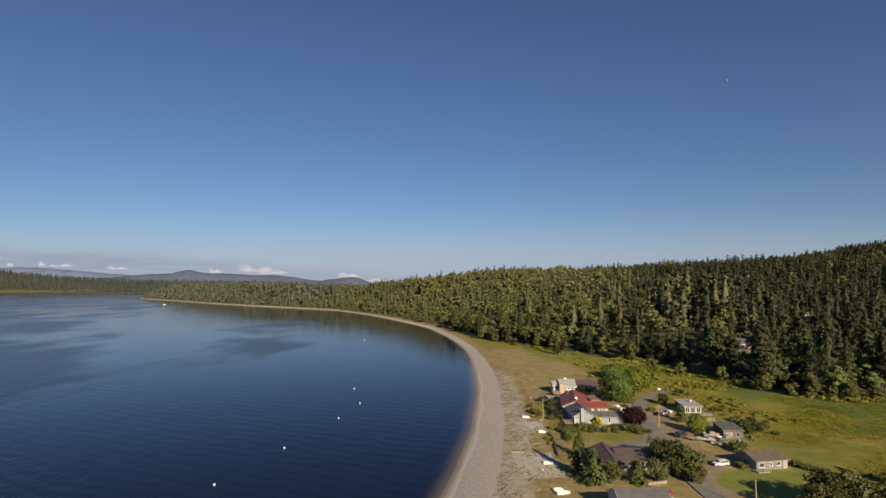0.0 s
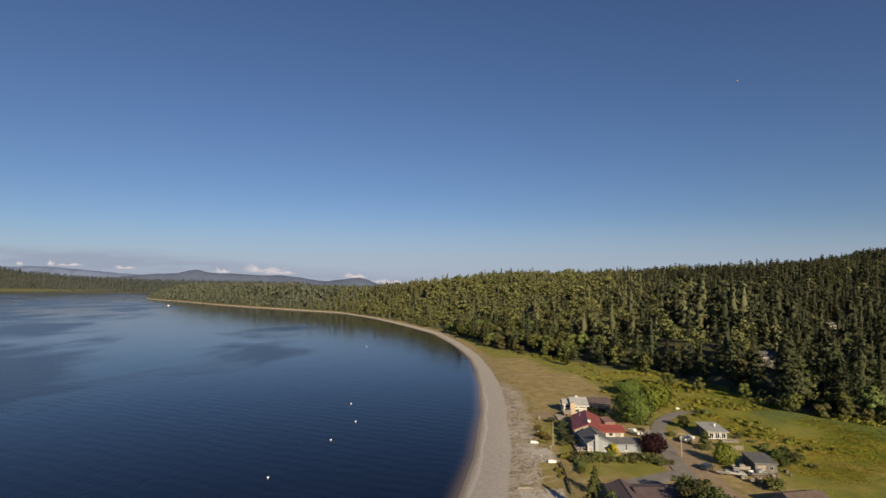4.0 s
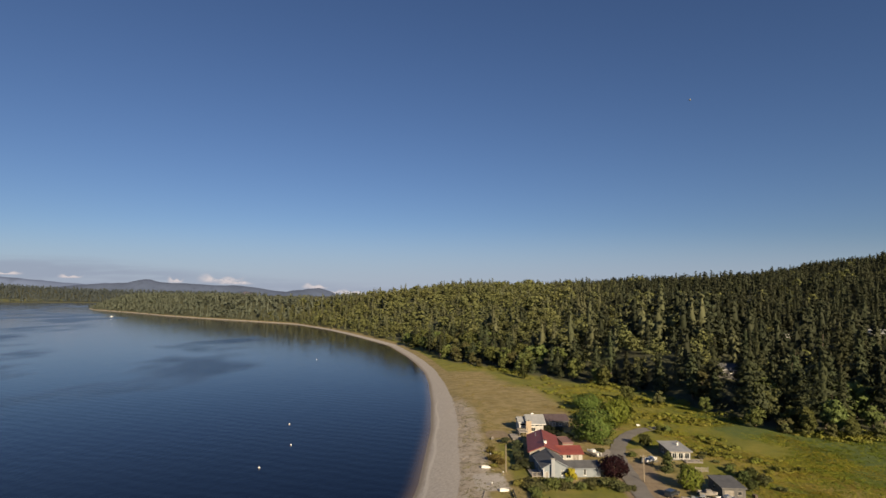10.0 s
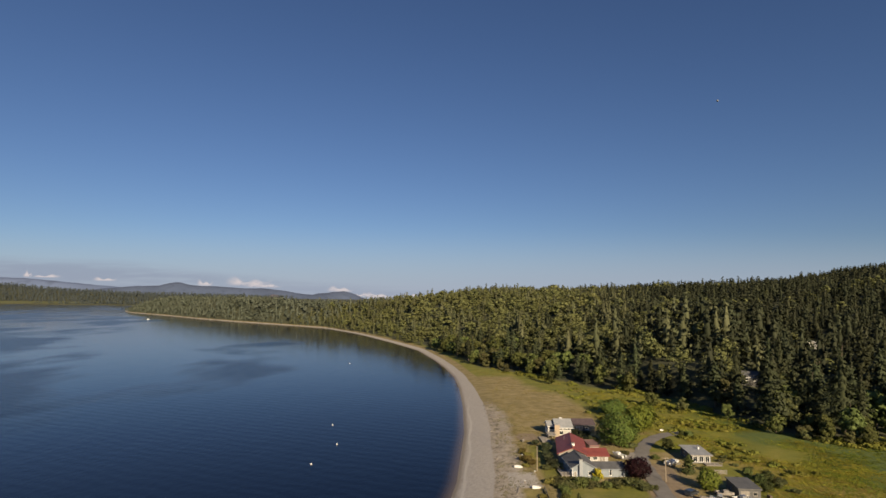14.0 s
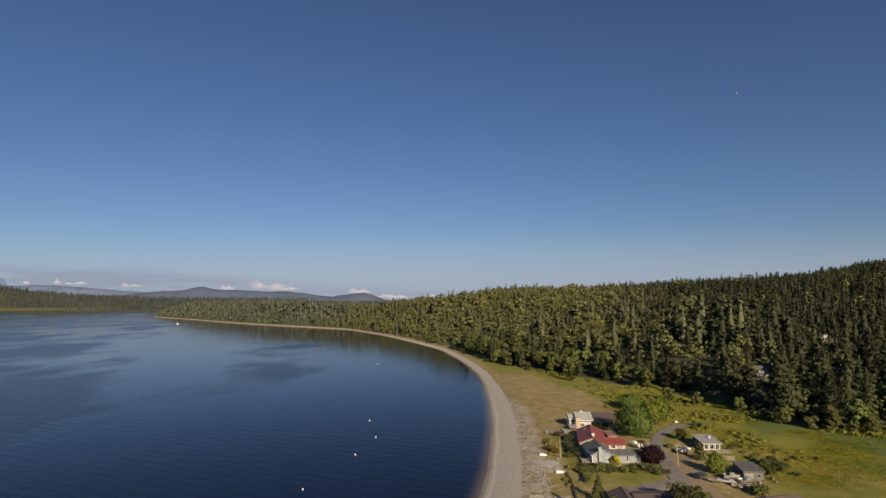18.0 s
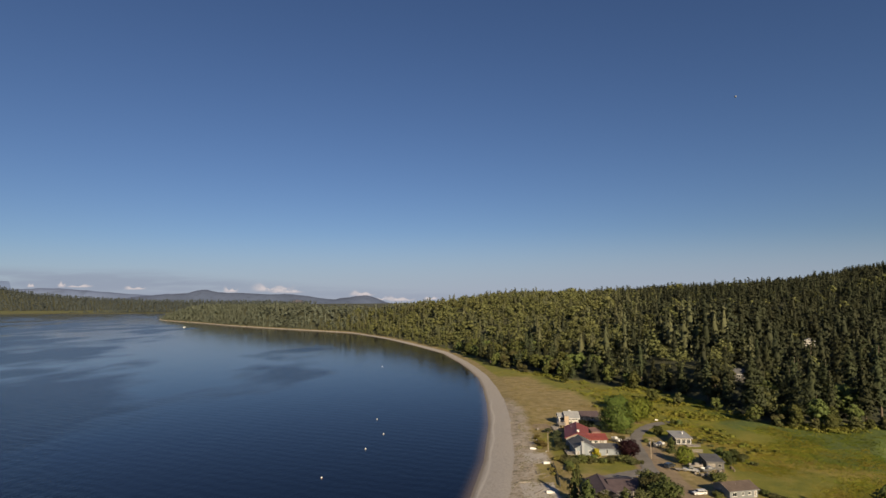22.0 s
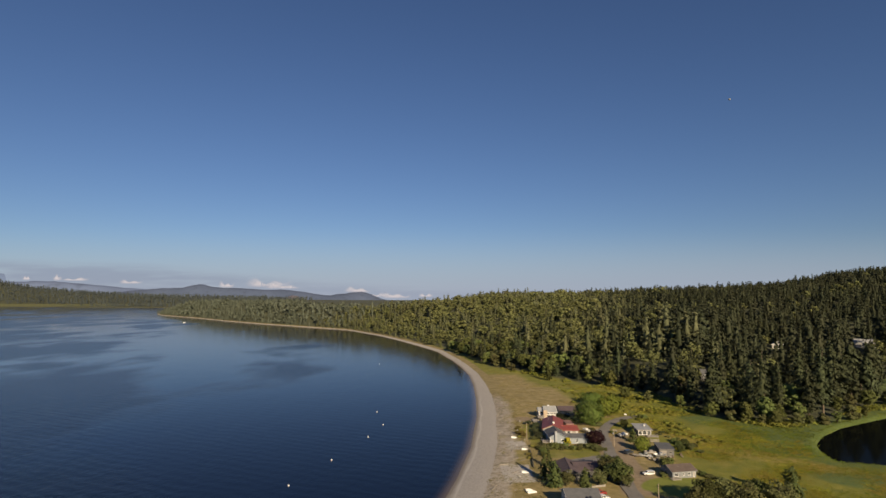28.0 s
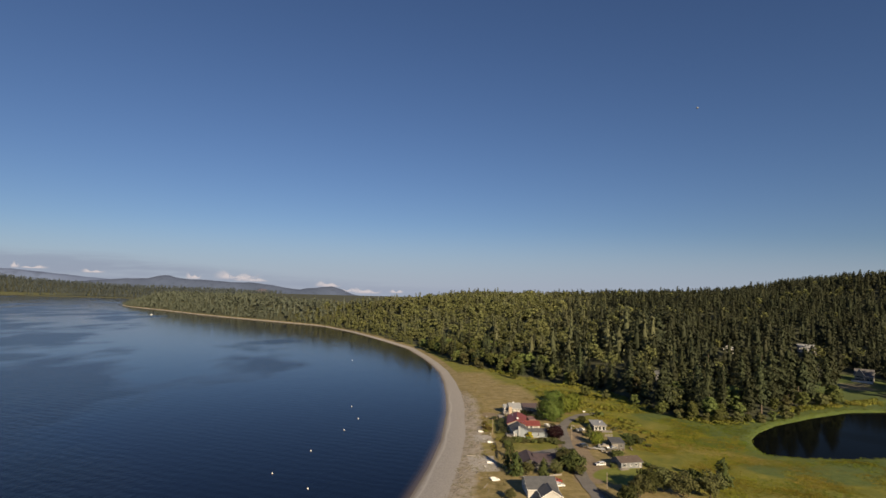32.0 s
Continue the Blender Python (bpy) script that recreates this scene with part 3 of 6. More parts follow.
def lattice(x0, x1, y0, y1, s):
    a, b = np.meshgrid(np.arange(x0, x1, s), np.arange(y0, y1, s * 0.87))
    a[1::2] += s / 2
    a, b = a + rng.uniform(-0.42, 0.42, a.shape) * s, b + rng.uniform(-0.42, 0.42, b.shape) * s
    return np.stack([a.ravel(), b.ravel()], 1)


def thinned(p, least=-0.34):
    return p[np.array([noise.noise((a * 0.035, b * 0.035, 21.0)) for a, b in p]) > least]


def in_wood(p, least=0.0):
    ok = into_wood(p[:, 0], p[:, 1]) > least
    for cx, cy, cr in CLEAR:
        ok &= np.hypot(p[:, 0] - cx, p[:, 1] - cy) > cr
    return ok & (rim_distance(p[:, 0], p[:, 1]) > 9)


near = lattice(-60, 420, 255, 640, 11.3)
near = near[in_wood(near) & (np.hypot(near[:, 0], near[:, 1] + 50) < 690) & (near[:, 0] < 40 + 0.92 * (near[:, 1] + 50))]
depth = into_wood(near[:, 0], near[:, 1]) + rng.uniform(-3, 3, len(near))
order = np.argsort(depth + 0.02 * np.hypot(near[:, 0] - 150, near[:, 1] - 300))
front, behind = near[order[:190]], thinned(near[order[235:]], -0.24)
for x, y in front:
    e = float(into_wood(x, y))
    if e < 7 and rng.random() < 0.15:
        continue
    leafy = rng.random() < ((0.88 if e < 14 else 0.7) if x < 118 else (0.66 if e < 12 else 0.14))
    if leafy:
        n = rng.integers(0, 6)
        tree("broadleaf_tree", "broad%d" % n, x, y, rng.uniform(0.55, 1.0) if e < 13 else rng.uniform(0.8, 1.15), rng.uniform(0, 6.28), "green broadleaf tree at the edge of the wood", "trees at the edge of the wood", rng.uniform(0.85, 1.15))
    else:
        n = rng.integers(0, 7)
        tree("conifer_tree", "conifer%d" % n, x, y, rng.uniform(0.5, 1.08) * (1.22 if x > 140 else 0.85), rng.uniform(0, 6.28), "tall dark green conifer at the edge of the wood", "trees at the edge of the wood", rng.uniform(1.05, 1.45))

# low leafy trees standing free along the reeds
for k, (x, y) in enumerate(((141, 300), (144, 285), (147, 274), (153, 265), (158, 259.5), (165, 257.5), (171, 255), (181, 254), (188, 255.5), (196, 257), (206, 261), (219, 268), (231, 275), (128, 318), (118, 330))):
    tree("broadleaf_tree", "broad%d" % (k % 6), x, y, (0.5, 0.36, 0.58, 0.44, 0.62, 0.4, 0.52)[k % 7], 1.7 * k, "low olive green tree standing at the reeds", "trees at the edge of the wood", 1.0 + 0.06 * (k % 4))

# the wood behind, joined: conifers in one sheet of needles, broadleaf trees in another
mid = lattice(-420, 1000, 330, 1150, 10.8)
mid = mid[in_wood(mid) & (np.hypot(mid[:, 0], mid[:, 1] + 50) >= 640) & (mid[:, 0] < 60 + 0.92 * (mid[:, 1] + 50)) & (mid[:, 1] < 1150)]
mid = thinned(mid[into_wood(mid[:, 0], mid[:, 1]) < 760])
away = lattice(-1300, 250, 1100, 2250, 14.2)
away = away[in_wood(away) & (into_wood(away[:, 0], away[:, 1]) < 330)]
coast = lattice(-4400, -850, 2300, 4300, 28.0)
coast = coast[in_wood(coast) & (into_wood(coast[:, 0], coast[:, 1]) < np.where(coast[:, 1] > 3000, 3000, 260)) & (behind_coast(coast[:, 0], coast[:, 1]) < 700)]
LOW_C = [conifer(rng, h, r, 17, 8, 0.1, 1.4, bl) for h, r, bl in ((26, 6.2, 0.5), (29, 6.6, 0.6), (22, 6.4, 0.42), (27, 7.0, 0.5), (24, 5.8, 0.7))]
LOW_L = [broad_crown(rng, h, r, 130, 1.3, 0.05, n) for h, r, n in ((17, 6.4, 10), (20, 7.0, 12), (15, 7.4, 7), (18, 5.8, 9))]
FAR_C = [conifer(rng, h, r, 7, 4, 0.05, 2.6, 0.45) for h, r in ((26, 6.0), (29, 7.0), (23, 6.5))]
FAR_L = [broad_crown(rng, h, r, 30, 2.9, 0.0, 6) for h, r in ((18, 7.5), (16, 8.0))]
MID_C = [conifer(rng, h, r, 26, 12, 0.1, 1.05, bl) for h, r, bl in ((27, 6.2, 0.72), (33, 6.8, 0.78), (22, 6.0, 0.62), (30, 6.4, 0.85), (25, 7.0, 0.58))]
MID_L = [broad_crown(rng, h, r, 360, 0.85, 0.05, n) for h, r, n in ((18, 6.6, 14), (21, 7.2, 18), (16, 7.4, 11))]


def plant(places, kinds, big, least=0.62, swing=0.38):
    vs, fs, ts, o = [], [], [], 0
    for x, y in places:
        v, f = kinds[rng.integers(0, len(kinds))]
        s, w, a = rng.uniform(least, 1.08) * big * (1 + swing * noise.noise((x * 0.022, y * 0.022, 11.0))) * min(1.0, 0.5 + float(into_wood(x, y)) / 50), rng.uniform(1.05, 1.45), rng.uniform(0, 6.28)
        c, d = math.cos(a) * s * w, math.sin(a) * s * w
        q = np.stack([v[:, 0] * c - v[:, 1] * d + x, v[:, 0] * d + v[:, 1] * c + y, v[:, 2] * s + ground_z(x, y) - 0.3], 1)
        vs.append(q), fs.append(f + o), ts.append(np.full(len(v), rng.random()))
        o += len(v)
    return vs, fs, ts, o


def wood_stuff(name, label, lots, mat):
    vs, fs, ts, o = [], [], [], 0
    for lot in lots:
        a, b, c, n = plant(*lot)
        vs += a
        ts += c
        fs += [q + o for q in b]
        o += n
    me = tri_mesh(name, np.concatenate(vs), np.concatenate(fs), [mat])
    me.attributes.new("tint", "FLOAT", "POINT").data.foreach_set("value", np.concatenate(ts).astype(np.float32))
    return tagged(new(name, me), label, "woods", kind="stuff")


def split_leafy(p, share):
    share = share - 0.38 * smooth(120, 320, p[:, 0] - 0.22 * (p[:, 1] - 400)) + 0.5 * smooth(230, 70, p[:, 0] - 0.15 * (p[:, 1] - 400)) * smooth(1300, 800, p[:, 1])
    n = np.array([noise.noise((a * 0.012, b * 0.012, 3.0)) for a, b in p]) * 0.9 + share
    leafy = rng.random(len(p)) < np.clip(n, 0.02, 0.85)
    return p[~leafy], p[leafy]


bc, bl = split_leafy(behind, 0.24)
mc, ml = split_leafy(mid, 0.36)
ac, al = split_leafy(away, 0.45)
cc, cl = split_leafy(coast, 0.4)


# Random split: mostly the lit copy to the left, the shaded to the right.
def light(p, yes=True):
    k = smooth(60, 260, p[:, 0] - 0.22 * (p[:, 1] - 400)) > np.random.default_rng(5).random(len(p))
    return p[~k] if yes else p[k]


wood_stuff("conifer_wood", "dark green conifers covering the hill behind the shore", [(light(bc), MID_C, 1.0, 0.5, 0.45), (light(mc), LOW_C, 0.76, 0.72, 0.2)], FOREST_LIT)
wood_stuff("fir_wood", "tall conifers on the steep end of the hill, colour darkened for shade", [(light(bc, False), MID_C, 1.12, 0.5, 0.45), (light(mc, False), LOW_C, 0.78, 0.72, 0.2)], FOREST_SHADED)
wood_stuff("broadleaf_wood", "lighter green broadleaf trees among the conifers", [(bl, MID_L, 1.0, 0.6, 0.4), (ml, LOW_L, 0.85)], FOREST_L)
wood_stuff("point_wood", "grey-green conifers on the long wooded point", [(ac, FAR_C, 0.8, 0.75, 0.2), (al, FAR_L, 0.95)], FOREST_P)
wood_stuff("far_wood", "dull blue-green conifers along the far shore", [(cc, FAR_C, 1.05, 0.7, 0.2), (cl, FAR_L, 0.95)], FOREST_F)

# ---- parts and boxes ----
def part(name, bm, mat, parent, label=""):
    me = bpy.data.meshes.new(name)
    bm.to_mesh(me)
    bm.free()
    me.materials.append(mat)
    ob = new(name, me)
    ob.parent = parent
    return tagged(ob, label) if label else ob


def thing(name, label, category, x, y, turn=0.0, z=None, group=""):
    ob = new(name)
    ob.empty_display_size = 0.5
    ob.matrix_world = pose(x, y, ground_z(x, y) if z is None else z, 0, 0, turn)
    return tagged(ob, label, category, group)


def settle(home):
    """Bring a thing's origin to the foot of its middle, its parts staying where they are."""
    xy = [v.co.xy for ob in home.children for v in ob.data.vertices]
    mid = Vector([(min(q[k] for q in xy) + max(q[k] for q in xy)) / 2 for k in (0, 1)] + [0])
    for ob in home.children:
        ob.location -= mid
    home.location += mid
    return home


def box(bm, x0, x1, y0, y1, z0, z1, m=None):
    vs = [bm.verts.new(Vector((x, y, z)) if m is None else m @ Vector((x, y, z))) for z in (z0, z1) for y in (y0, y1) for x in (x0, x1)]
    for f in ((0, 2, 3, 1), (4, 5, 7, 6), (0, 1, 5, 4), (2, 6, 7, 3), (0, 4, 6, 2), (1, 3, 7, 5)):
        bm.faces.new([vs[i] for i in f])
    return vs


def boxes(*spans, bevel=0.0):
    bm = bmesh.new()
    for s in spans:
        box(bm, *s)
    if bevel:
        bmesh.ops.bevel(bm, geom=bm.edges[:], offset=bevel, segments=1, affect="EDGES")
    return bm


def prism(profile, x0, x1):
    """A profile of (y, z) drawn out along x."""
    bm = bmesh.new()
    a = [bm.verts.new((x0, y, z)) for y, z in profile]
    b = [bm.verts.new((x1, y, z)) for y, z in profile]
    n = len(profile)
    bm.faces.new(a[::-1])
    bm.faces.new(b)
    for i in range(n):
        bm.faces.new((a[i], a[(i + 1) % n], b[(i + 1) % n], b[i]))
    bmesh.ops.recalc_face_normals(bm, faces=bm.faces)
    return bm


def rod(p, q, r0, r1=None, n=8):
    p, q = Vector(p), Vector(q)
    bm = bmesh.new()
    bmesh.ops.create_cone(bm, cap_ends=True, segments=n, radius1=r0, radius2=r0 if r1 is None else r1, depth=(q - p).length)
    bm.transform(Matrix.Translation((p + q) / 2) @ (q - p).to_track_quat("Z", "Y").to_matrix().to_4x4())
    return bm


# ---- building materials ----
def siding(name, a, b, pitch=0.22):
    """Painted lap boards: a shadow line at every board, weather stains."""
    m, nt, bs = material(name, 0.7)
    col = ramp(nt, spots(nt, 0.8, 5.0, 0.65), [(0.3, a), (0.7, b)])
    geo = nt.nodes.new("ShaderNodeNewGeometry")
    sep = nt.nodes.new("ShaderNodeSeparateXYZ")
    nt.links.new(geo.outputs["Position"], sep.inputs[0])
    w = nt.nodes.new("ShaderNodeMath")
    w.operation = "MODULO"
    nt.links.new(sep.outputs["Z"], w.inputs[0])
    w.inputs[1].default_value = pitch
    bp = node(nt, "ShaderNodeBump", Strength=0.6, Distance=0.03)
    nt.links.new(w.outputs[0], bp.inputs["Height"])
    nt.links.new(bp.outputs["Normal"], bs.inputs["Normal"])
    nt.links.new(col, bs.inputs["Base Color"])
    return m


GREY_WALL = siding("pale blue grey boards", (0.205, 0.235, 0.262), (0.27, 0.30, 0.33))
WHITE_WALL = siding("white boards", (0.38, 0.37, 0.35), (0.50, 0.49, 0.47))
TAN_WALL = siding("tan boards", (0.36, 0.28, 0.20), (0.44, 0.35, 0.26))
SLATE_WALL = siding("grey boards", (0.16, 0.17, 0.18), (0.22, 0.23, 0.24))
DARK_WALL = siding("dark stained and shaded boards", (0.09, 0.09, 0.09), (0.15, 0.145, 0.14))
SAND_WALL = siding("weathered boards", (0.25, 0.23, 0.20), (0.36, 0.33, 0.29))
RED_ROOF = plain("red metal roofing", (0.195, 0.050, 0.041), (0.262, 0.072, 0.058), 0.5, 0.55, bump=0.2, grain=6)
SLATE = plain("dark grey shingles", (0.082, 0.084, 0.090), (0.125, 0.127, 0.132), 0.7, 0.85, bump=0.5, grain=7)
ASH = plain("light grey roofing", (0.24, 0.25, 0.26), (0.34, 0.345, 0.35), 0.5, 0.75, bump=0.3, grain=7)
BROWN_ROOF = plain("brown shingles", (0.088, 0.066, 0.055), (0.135, 0.104, 0.087), 0.6, 0.9, bump=0.5, grain=7)
LODGE_ROOF = plain("grey lodge shingles", (0.12, 0.115, 0.115), (0.18, 0.175, 0.17), 0.5, 0.9, bump=0.4)
PLUM_ROOF = plain("faded plum shingles", (0.072, 0.052, 0.058), (0.112, 0.082, 0.088), 0.6, 0.9, bump=0.5, grain=7)
TRIM = plain("white trim paint", (0.68, 0.67, 0.64), (0.80, 0.79, 0.77), 1.5, 0.6)
TIMBER = plain("grey weathered timber", (0.22, 0.20, 0.18), (0.36, 0.33, 0.29), 1.5, 0.9, bump=0.5)
POLE_WOOD = plain("pole timber", (0.26, 0.21, 0.15), (0.36, 0.30, 0.22), 1.5, 0.9, bump=0.4)
DRIFT = plain("bleached driftwood", (0.19, 0.17, 0.145), (0.30, 0.27, 0.235), 1.0, 0.95, bump=0.5, vary=0.3)
STEEL = plain("galvanised steel", (0.42, 0.43, 0.44), (0.55, 0.56, 0.57), 2.0, 0.4, 0.8)
CONCRETE = plain("grey concrete", (0.30, 0.29, 0.27), (0.42, 0.40, 0.38), 0.6, 0.9, bump=0.3)
STONE = plain("chimney masonry", (0.27, 0.29, 0.31), (0.36, 0.375, 0.39), 1.5, 0.9, bump=0.5)
ASPHALT = plain("worn asphalt", (0.155, 0.144, 0.130), (0.22, 0.205, 0.188), 0.25, 0.9, bump=0.3, grain=12)
GRAVEL = plain("gravel", (0.24, 0.215, 0.185), (0.34, 0.31, 0.275), 0.35, 0.95, bump=0.5, grain=10)
RUBBER = plain("tyre rubber", (0.02, 0.02, 0.02), (0.035, 0.035, 0.035), 3.0, 0.8)
PLASTIC = plain("dark plastic", (0.03, 0.03, 0.03), (0.06, 0.06, 0.06), 3.0, 0.6)
GEL = plain("white gelcoat", (0.62, 0.62, 0.60), (0.74, 0.74, 0.72), 1.0, 0.35)
GLASS, _, gbs = material("window glass", 0.06)
gbs.inputs["Base Color"].default_value = (0.025, 0.03, 0.035, 1)
gbs.inputs["IOR"].default_value = 1.5


def paint(name, c):
    m, nt, bs = material(name, 0.3)
    col = mixed(nt, contrast(nt, spots(nt, 1.2, 4.0), 0.5, 0.9), c, tuple(v * 0.75 for v in c))
    nt.links.new(col, bs.inputs["Base Color"])
    bs.inputs["Coat Weight"].default_value = 0.6
    return m


CAR_WHITE, CAR_RED, CAR_DARK, CAR_GREY = (paint(n, c) for n, c in (("white car paint", (0.75, 0.75, 0.74)), ("red car paint", (0.26, 0.035, 0.03)), ("dark car paint", (0.035, 0.04, 0.05)), ("silver car paint", (0.4, 0.41, 0.42))))


# ---- houses ----
def wall_panel(length, z0, z1, holes, thick=0.2):
    """A wall along x from 0 to length, its outer face at y = 0, with real openings."""
    bm = bmesh.new()
    xs = sorted({0.0, length, *(v for h in holes for v in (h[0], h[0] + h[2]))})
    zs = sorted({z0, z1, *(v for h in holes for v in (h[1], h[1] + h[3]))})
    for xa, xb in zip(xs, xs[1:]):
        for za, zb in zip(zs, zs[1:]):
            mx, mz = (xa + xb) / 2, (za + zb) / 2
            if any(h[0] < mx < h[0] + h[2] and h[1] < mz < h[1] + h[3] for h in holes):
                continue
            box(bm, xa, xb, 0, thick, za, zb)
    bmesh.ops.remove_doubles(bm, verts=bm.verts, dist=0.001)
    return bm


def window(parent, m, x, z, w, h, mat=None, door=False):
    """A framed window or door in a wall whose outer face lies at y = 0 of m."""
    f = 0.09
    bm = boxes((x, x + w, -0.03, 0.1, z, z + f), (x, x + w, -0.03, 0.1, z + h - f, z + h), (x, x + f, -0.03, 0.1, z + f, z + h - f), (x + w - f, x + w, -0.03, 0.1, z + f, z + h - f))
    if w > 1.3:
        box(bm, x + w / 2 - 0.03, x + w / 2 + 0.03, -0.02, 0.08, z + f, z + h - f)
    bm.transform(m)
    win = part("door" if door else "window", bm, mat or TRIM, parent)
    bm = boxes((x + f, x + w - f, 0.05, 0.08, z + f, z + h - f))
    bm.transform(m)
    part("leaf" if door else "pane", bm, TIMBER if door else GLASS, win)
    if not door:
        bm = boxes((x - 0.05, x + w + 0.05, -0.1, 0.02, z - 0.06, z))
        bm.transform(m)
        part("sill", bm, mat or TRIM, win)


def block(home, cx, cy, w, d, h, rise, axis, wall, roof, over=0.45, holes=None, trim=None, shed=False, base=-0.6, spin=0.0, edge=None):
    """One wing of a house: four walls with openings, gables, two roof slopes, ridge, fascia and gutters."""
    holes = holes or {}
    trim = trim or TRIM
    edge = edge or trim
    sides = {"s": (pose(cx - w / 2, cy - d / 2, 0), w), "n": (pose(cx + w / 2, cy + d / 2, 0, 0, 0, 180), w), "e": (pose(cx + w / 2, cy - d / 2 + 0.2, 0, 0, 0, 90), d - 0.4), "w": (pose(cx - w / 2, cy + d / 2 - 0.2, 0, 0, 0, -90), d - 0.4)}
    about = pose(cx, cy, 0, 0, 0, spin) @ pose(-cx, -cy, 0)
    for key, (m, length) in sides.items():
        m = about @ m
        hs = [q for q in holes.get(key, ())]
        bm = wall_panel(length, base, h, [q[:4] for q in hs])
        bm.transform(m)
        part("wall", bm, wall, home)
        for q in hs:
            window(home, m, *q[:4], mat=trim, door=len(q) > 4)
    turn = pose(cx, cy, 0) if axis == "x" else pose(cx, cy, 0, 0, 0, 90)
    turn = about @ turn
    L, D = (w, d) if axis == "x" else (d, w)
    t = 0.18
    if shed:
        prof = [(-D / 2 - over, h + 0.02), (D / 2 + over, h + rise), (D / 2 + over, h + rise + t), (-D / 2 - over, h + 0.02 + t)]
        bm = prism(prof, -L / 2 - over, L / 2 + over)
        bm.transform(turn)
        part("roof", bm, roof, home)
        for s in (-1, 1):
            bm = prism([(-D / 2 + 0.05, h), (D / 2 - 0.05, h), (D / 2 - 0.05, h + rise * 0.9)], s * (L / 2 - 0.1) - 0.09, s * (L / 2 - 0.1) + 0.09)
            bm.transform(turn)
            part("gable", bm, wall, home)
        bm = boxes((-L / 2 + 0.03, L / 2 - 0.03, D / 2 - 0.22, D / 2 - 0.03, h, h + rise * 0.9))
        bm.transform(turn)
        part("upper_wall", bm, wall, home)
        bm = boxes((-L / 2 - over, L / 2 + over, -D / 2 - over - 0.06, -D / 2 - over - 0.003, h - 0.12, h + 0.2))
        bm.transform(turn)
        part("fascia", bm, edge, home)
        return
    k = rise / (D / 2)
    for s in (-1, 1):
        e = D / 2 + over
        prof = [(s * e, h + 0.02 - k * over), (0, h + 0.02 + rise), (0, h + 0.02 + rise + t), (s * e, h + 0.02 - k * over + t)]
        bm = prism(prof, -L / 2 - over, L / 2 + over)
        bm.transform(turn)
        part("roof_slope", bm, roof, home)
        bm = prism([(s * e, h - k * over - 0.08), (s * (e + 0.1), h - k * over - 0.08), (s * (e + 0.12), h - k * over + 0.17), (s * (e + 0.002), h - k * over + 0.17)], -L / 2 - over, L / 2 + over)
        bm.transform(turn)
        part("gutter", bm, edge, home)
        bm = prism([(-D / 2 + 0.02, h), (D / 2 - 0.02, h), (0, h + rise - 0.02)], s * (L / 2 - 0.1) - 0.09, s * (L / 2 - 0.1) + 0.09)
        bm.transform(turn)
        part("gable", bm, wall, home)
        for q in (-1, 1):
            bm = prism([(0, h + rise - 0.06), (0, h + rise + t), (q * e, h - k * over + t), (q * e, h - k * over - 0.06)], s * (L / 2 + over + 0.003), s * (L / 2 + over + 0.045))
            bm.transform(turn)
            part("bargeboard", bm, edge, home)
    bm = boxes((-L / 2 - over, L / 2 + over, -0.16, 0.16, h + rise + t - 0.02, h + rise + t + 0.07))
    bm.transform(turn)
    part("ridge_cap", bm, roof, home)


def chimney(home, x, y, z0, z1, w, d, mat):
    c = part("chimney", boxes((x - w / 2, x + w / 2, y - d / 2, y + d / 2, z0, z1), bevel=0.03), mat, home)
    part("cap", boxes((x - w / 2 - 0.08, x + w / 2 + 0.08, y - d / 2 - 0.08, y + d / 2 + 0.08, z1, z1 + 0.15)), CONCRETE, c)
    part("flue", rod((x, y, z1 + 0.15), (x, y, z1 + 0.5), 0.14), PLASTIC, c)


def vent(home, x, y, z, h=0.6, r=0.12):
    part("vent_pipe", rod((x, y, z - 0.5), (x, y, z + h), r), STEEL, home)


def deck(home, x0, x1, y0, y1, z, rail=True):
    """A plank deck on posts, with a railing round its outer sides."""
    n = max(3, int((y1 - y0) / 0.28))
    step = (y1 - y0) / n
    top = part("deck", boxes((x0, x1, y0, y1, z - 0.2, z - 0.05)), TIMBER, home)
    for i in range(n):
        part("plank", boxes((x0, x1, y0 + i * step + 0.015, y0 + (i + 1) * step - 0.015, z - 0.05, z)), TIMBER, top)
    for x in (x0 + 0.1, (x0 + x1) / 2, x1 - 0.1):
        part("post", boxes((x - 0.07, x + 0.07, y0 + 0.01, y0 + 0.15, -0.5, z + (1.0 if rail else -0.2))), TIMBER, home)
    if rail:
        part("rail", boxes((x0, x1, y0 + 0.02, y0 + 0.12, z + 0.95, z + 1.03), (x0, x0 + 0.1, y0 + 0.13, y1, z + 0.95, z + 1.03), (x1 - 0.1, x1, y0 + 0.13, y1, z + 0.95, z + 1.03)), TIMBER, home)
        for i in range(int((x1 - x0) / 0.5)):
            part("baluster", boxes((x0 + 0.3 + i * 0.5, x0 + 0.36 + i * 0.5, y0 + 0.04, y0 + 0.1, z, z + 0.94)), TIMBER, home)


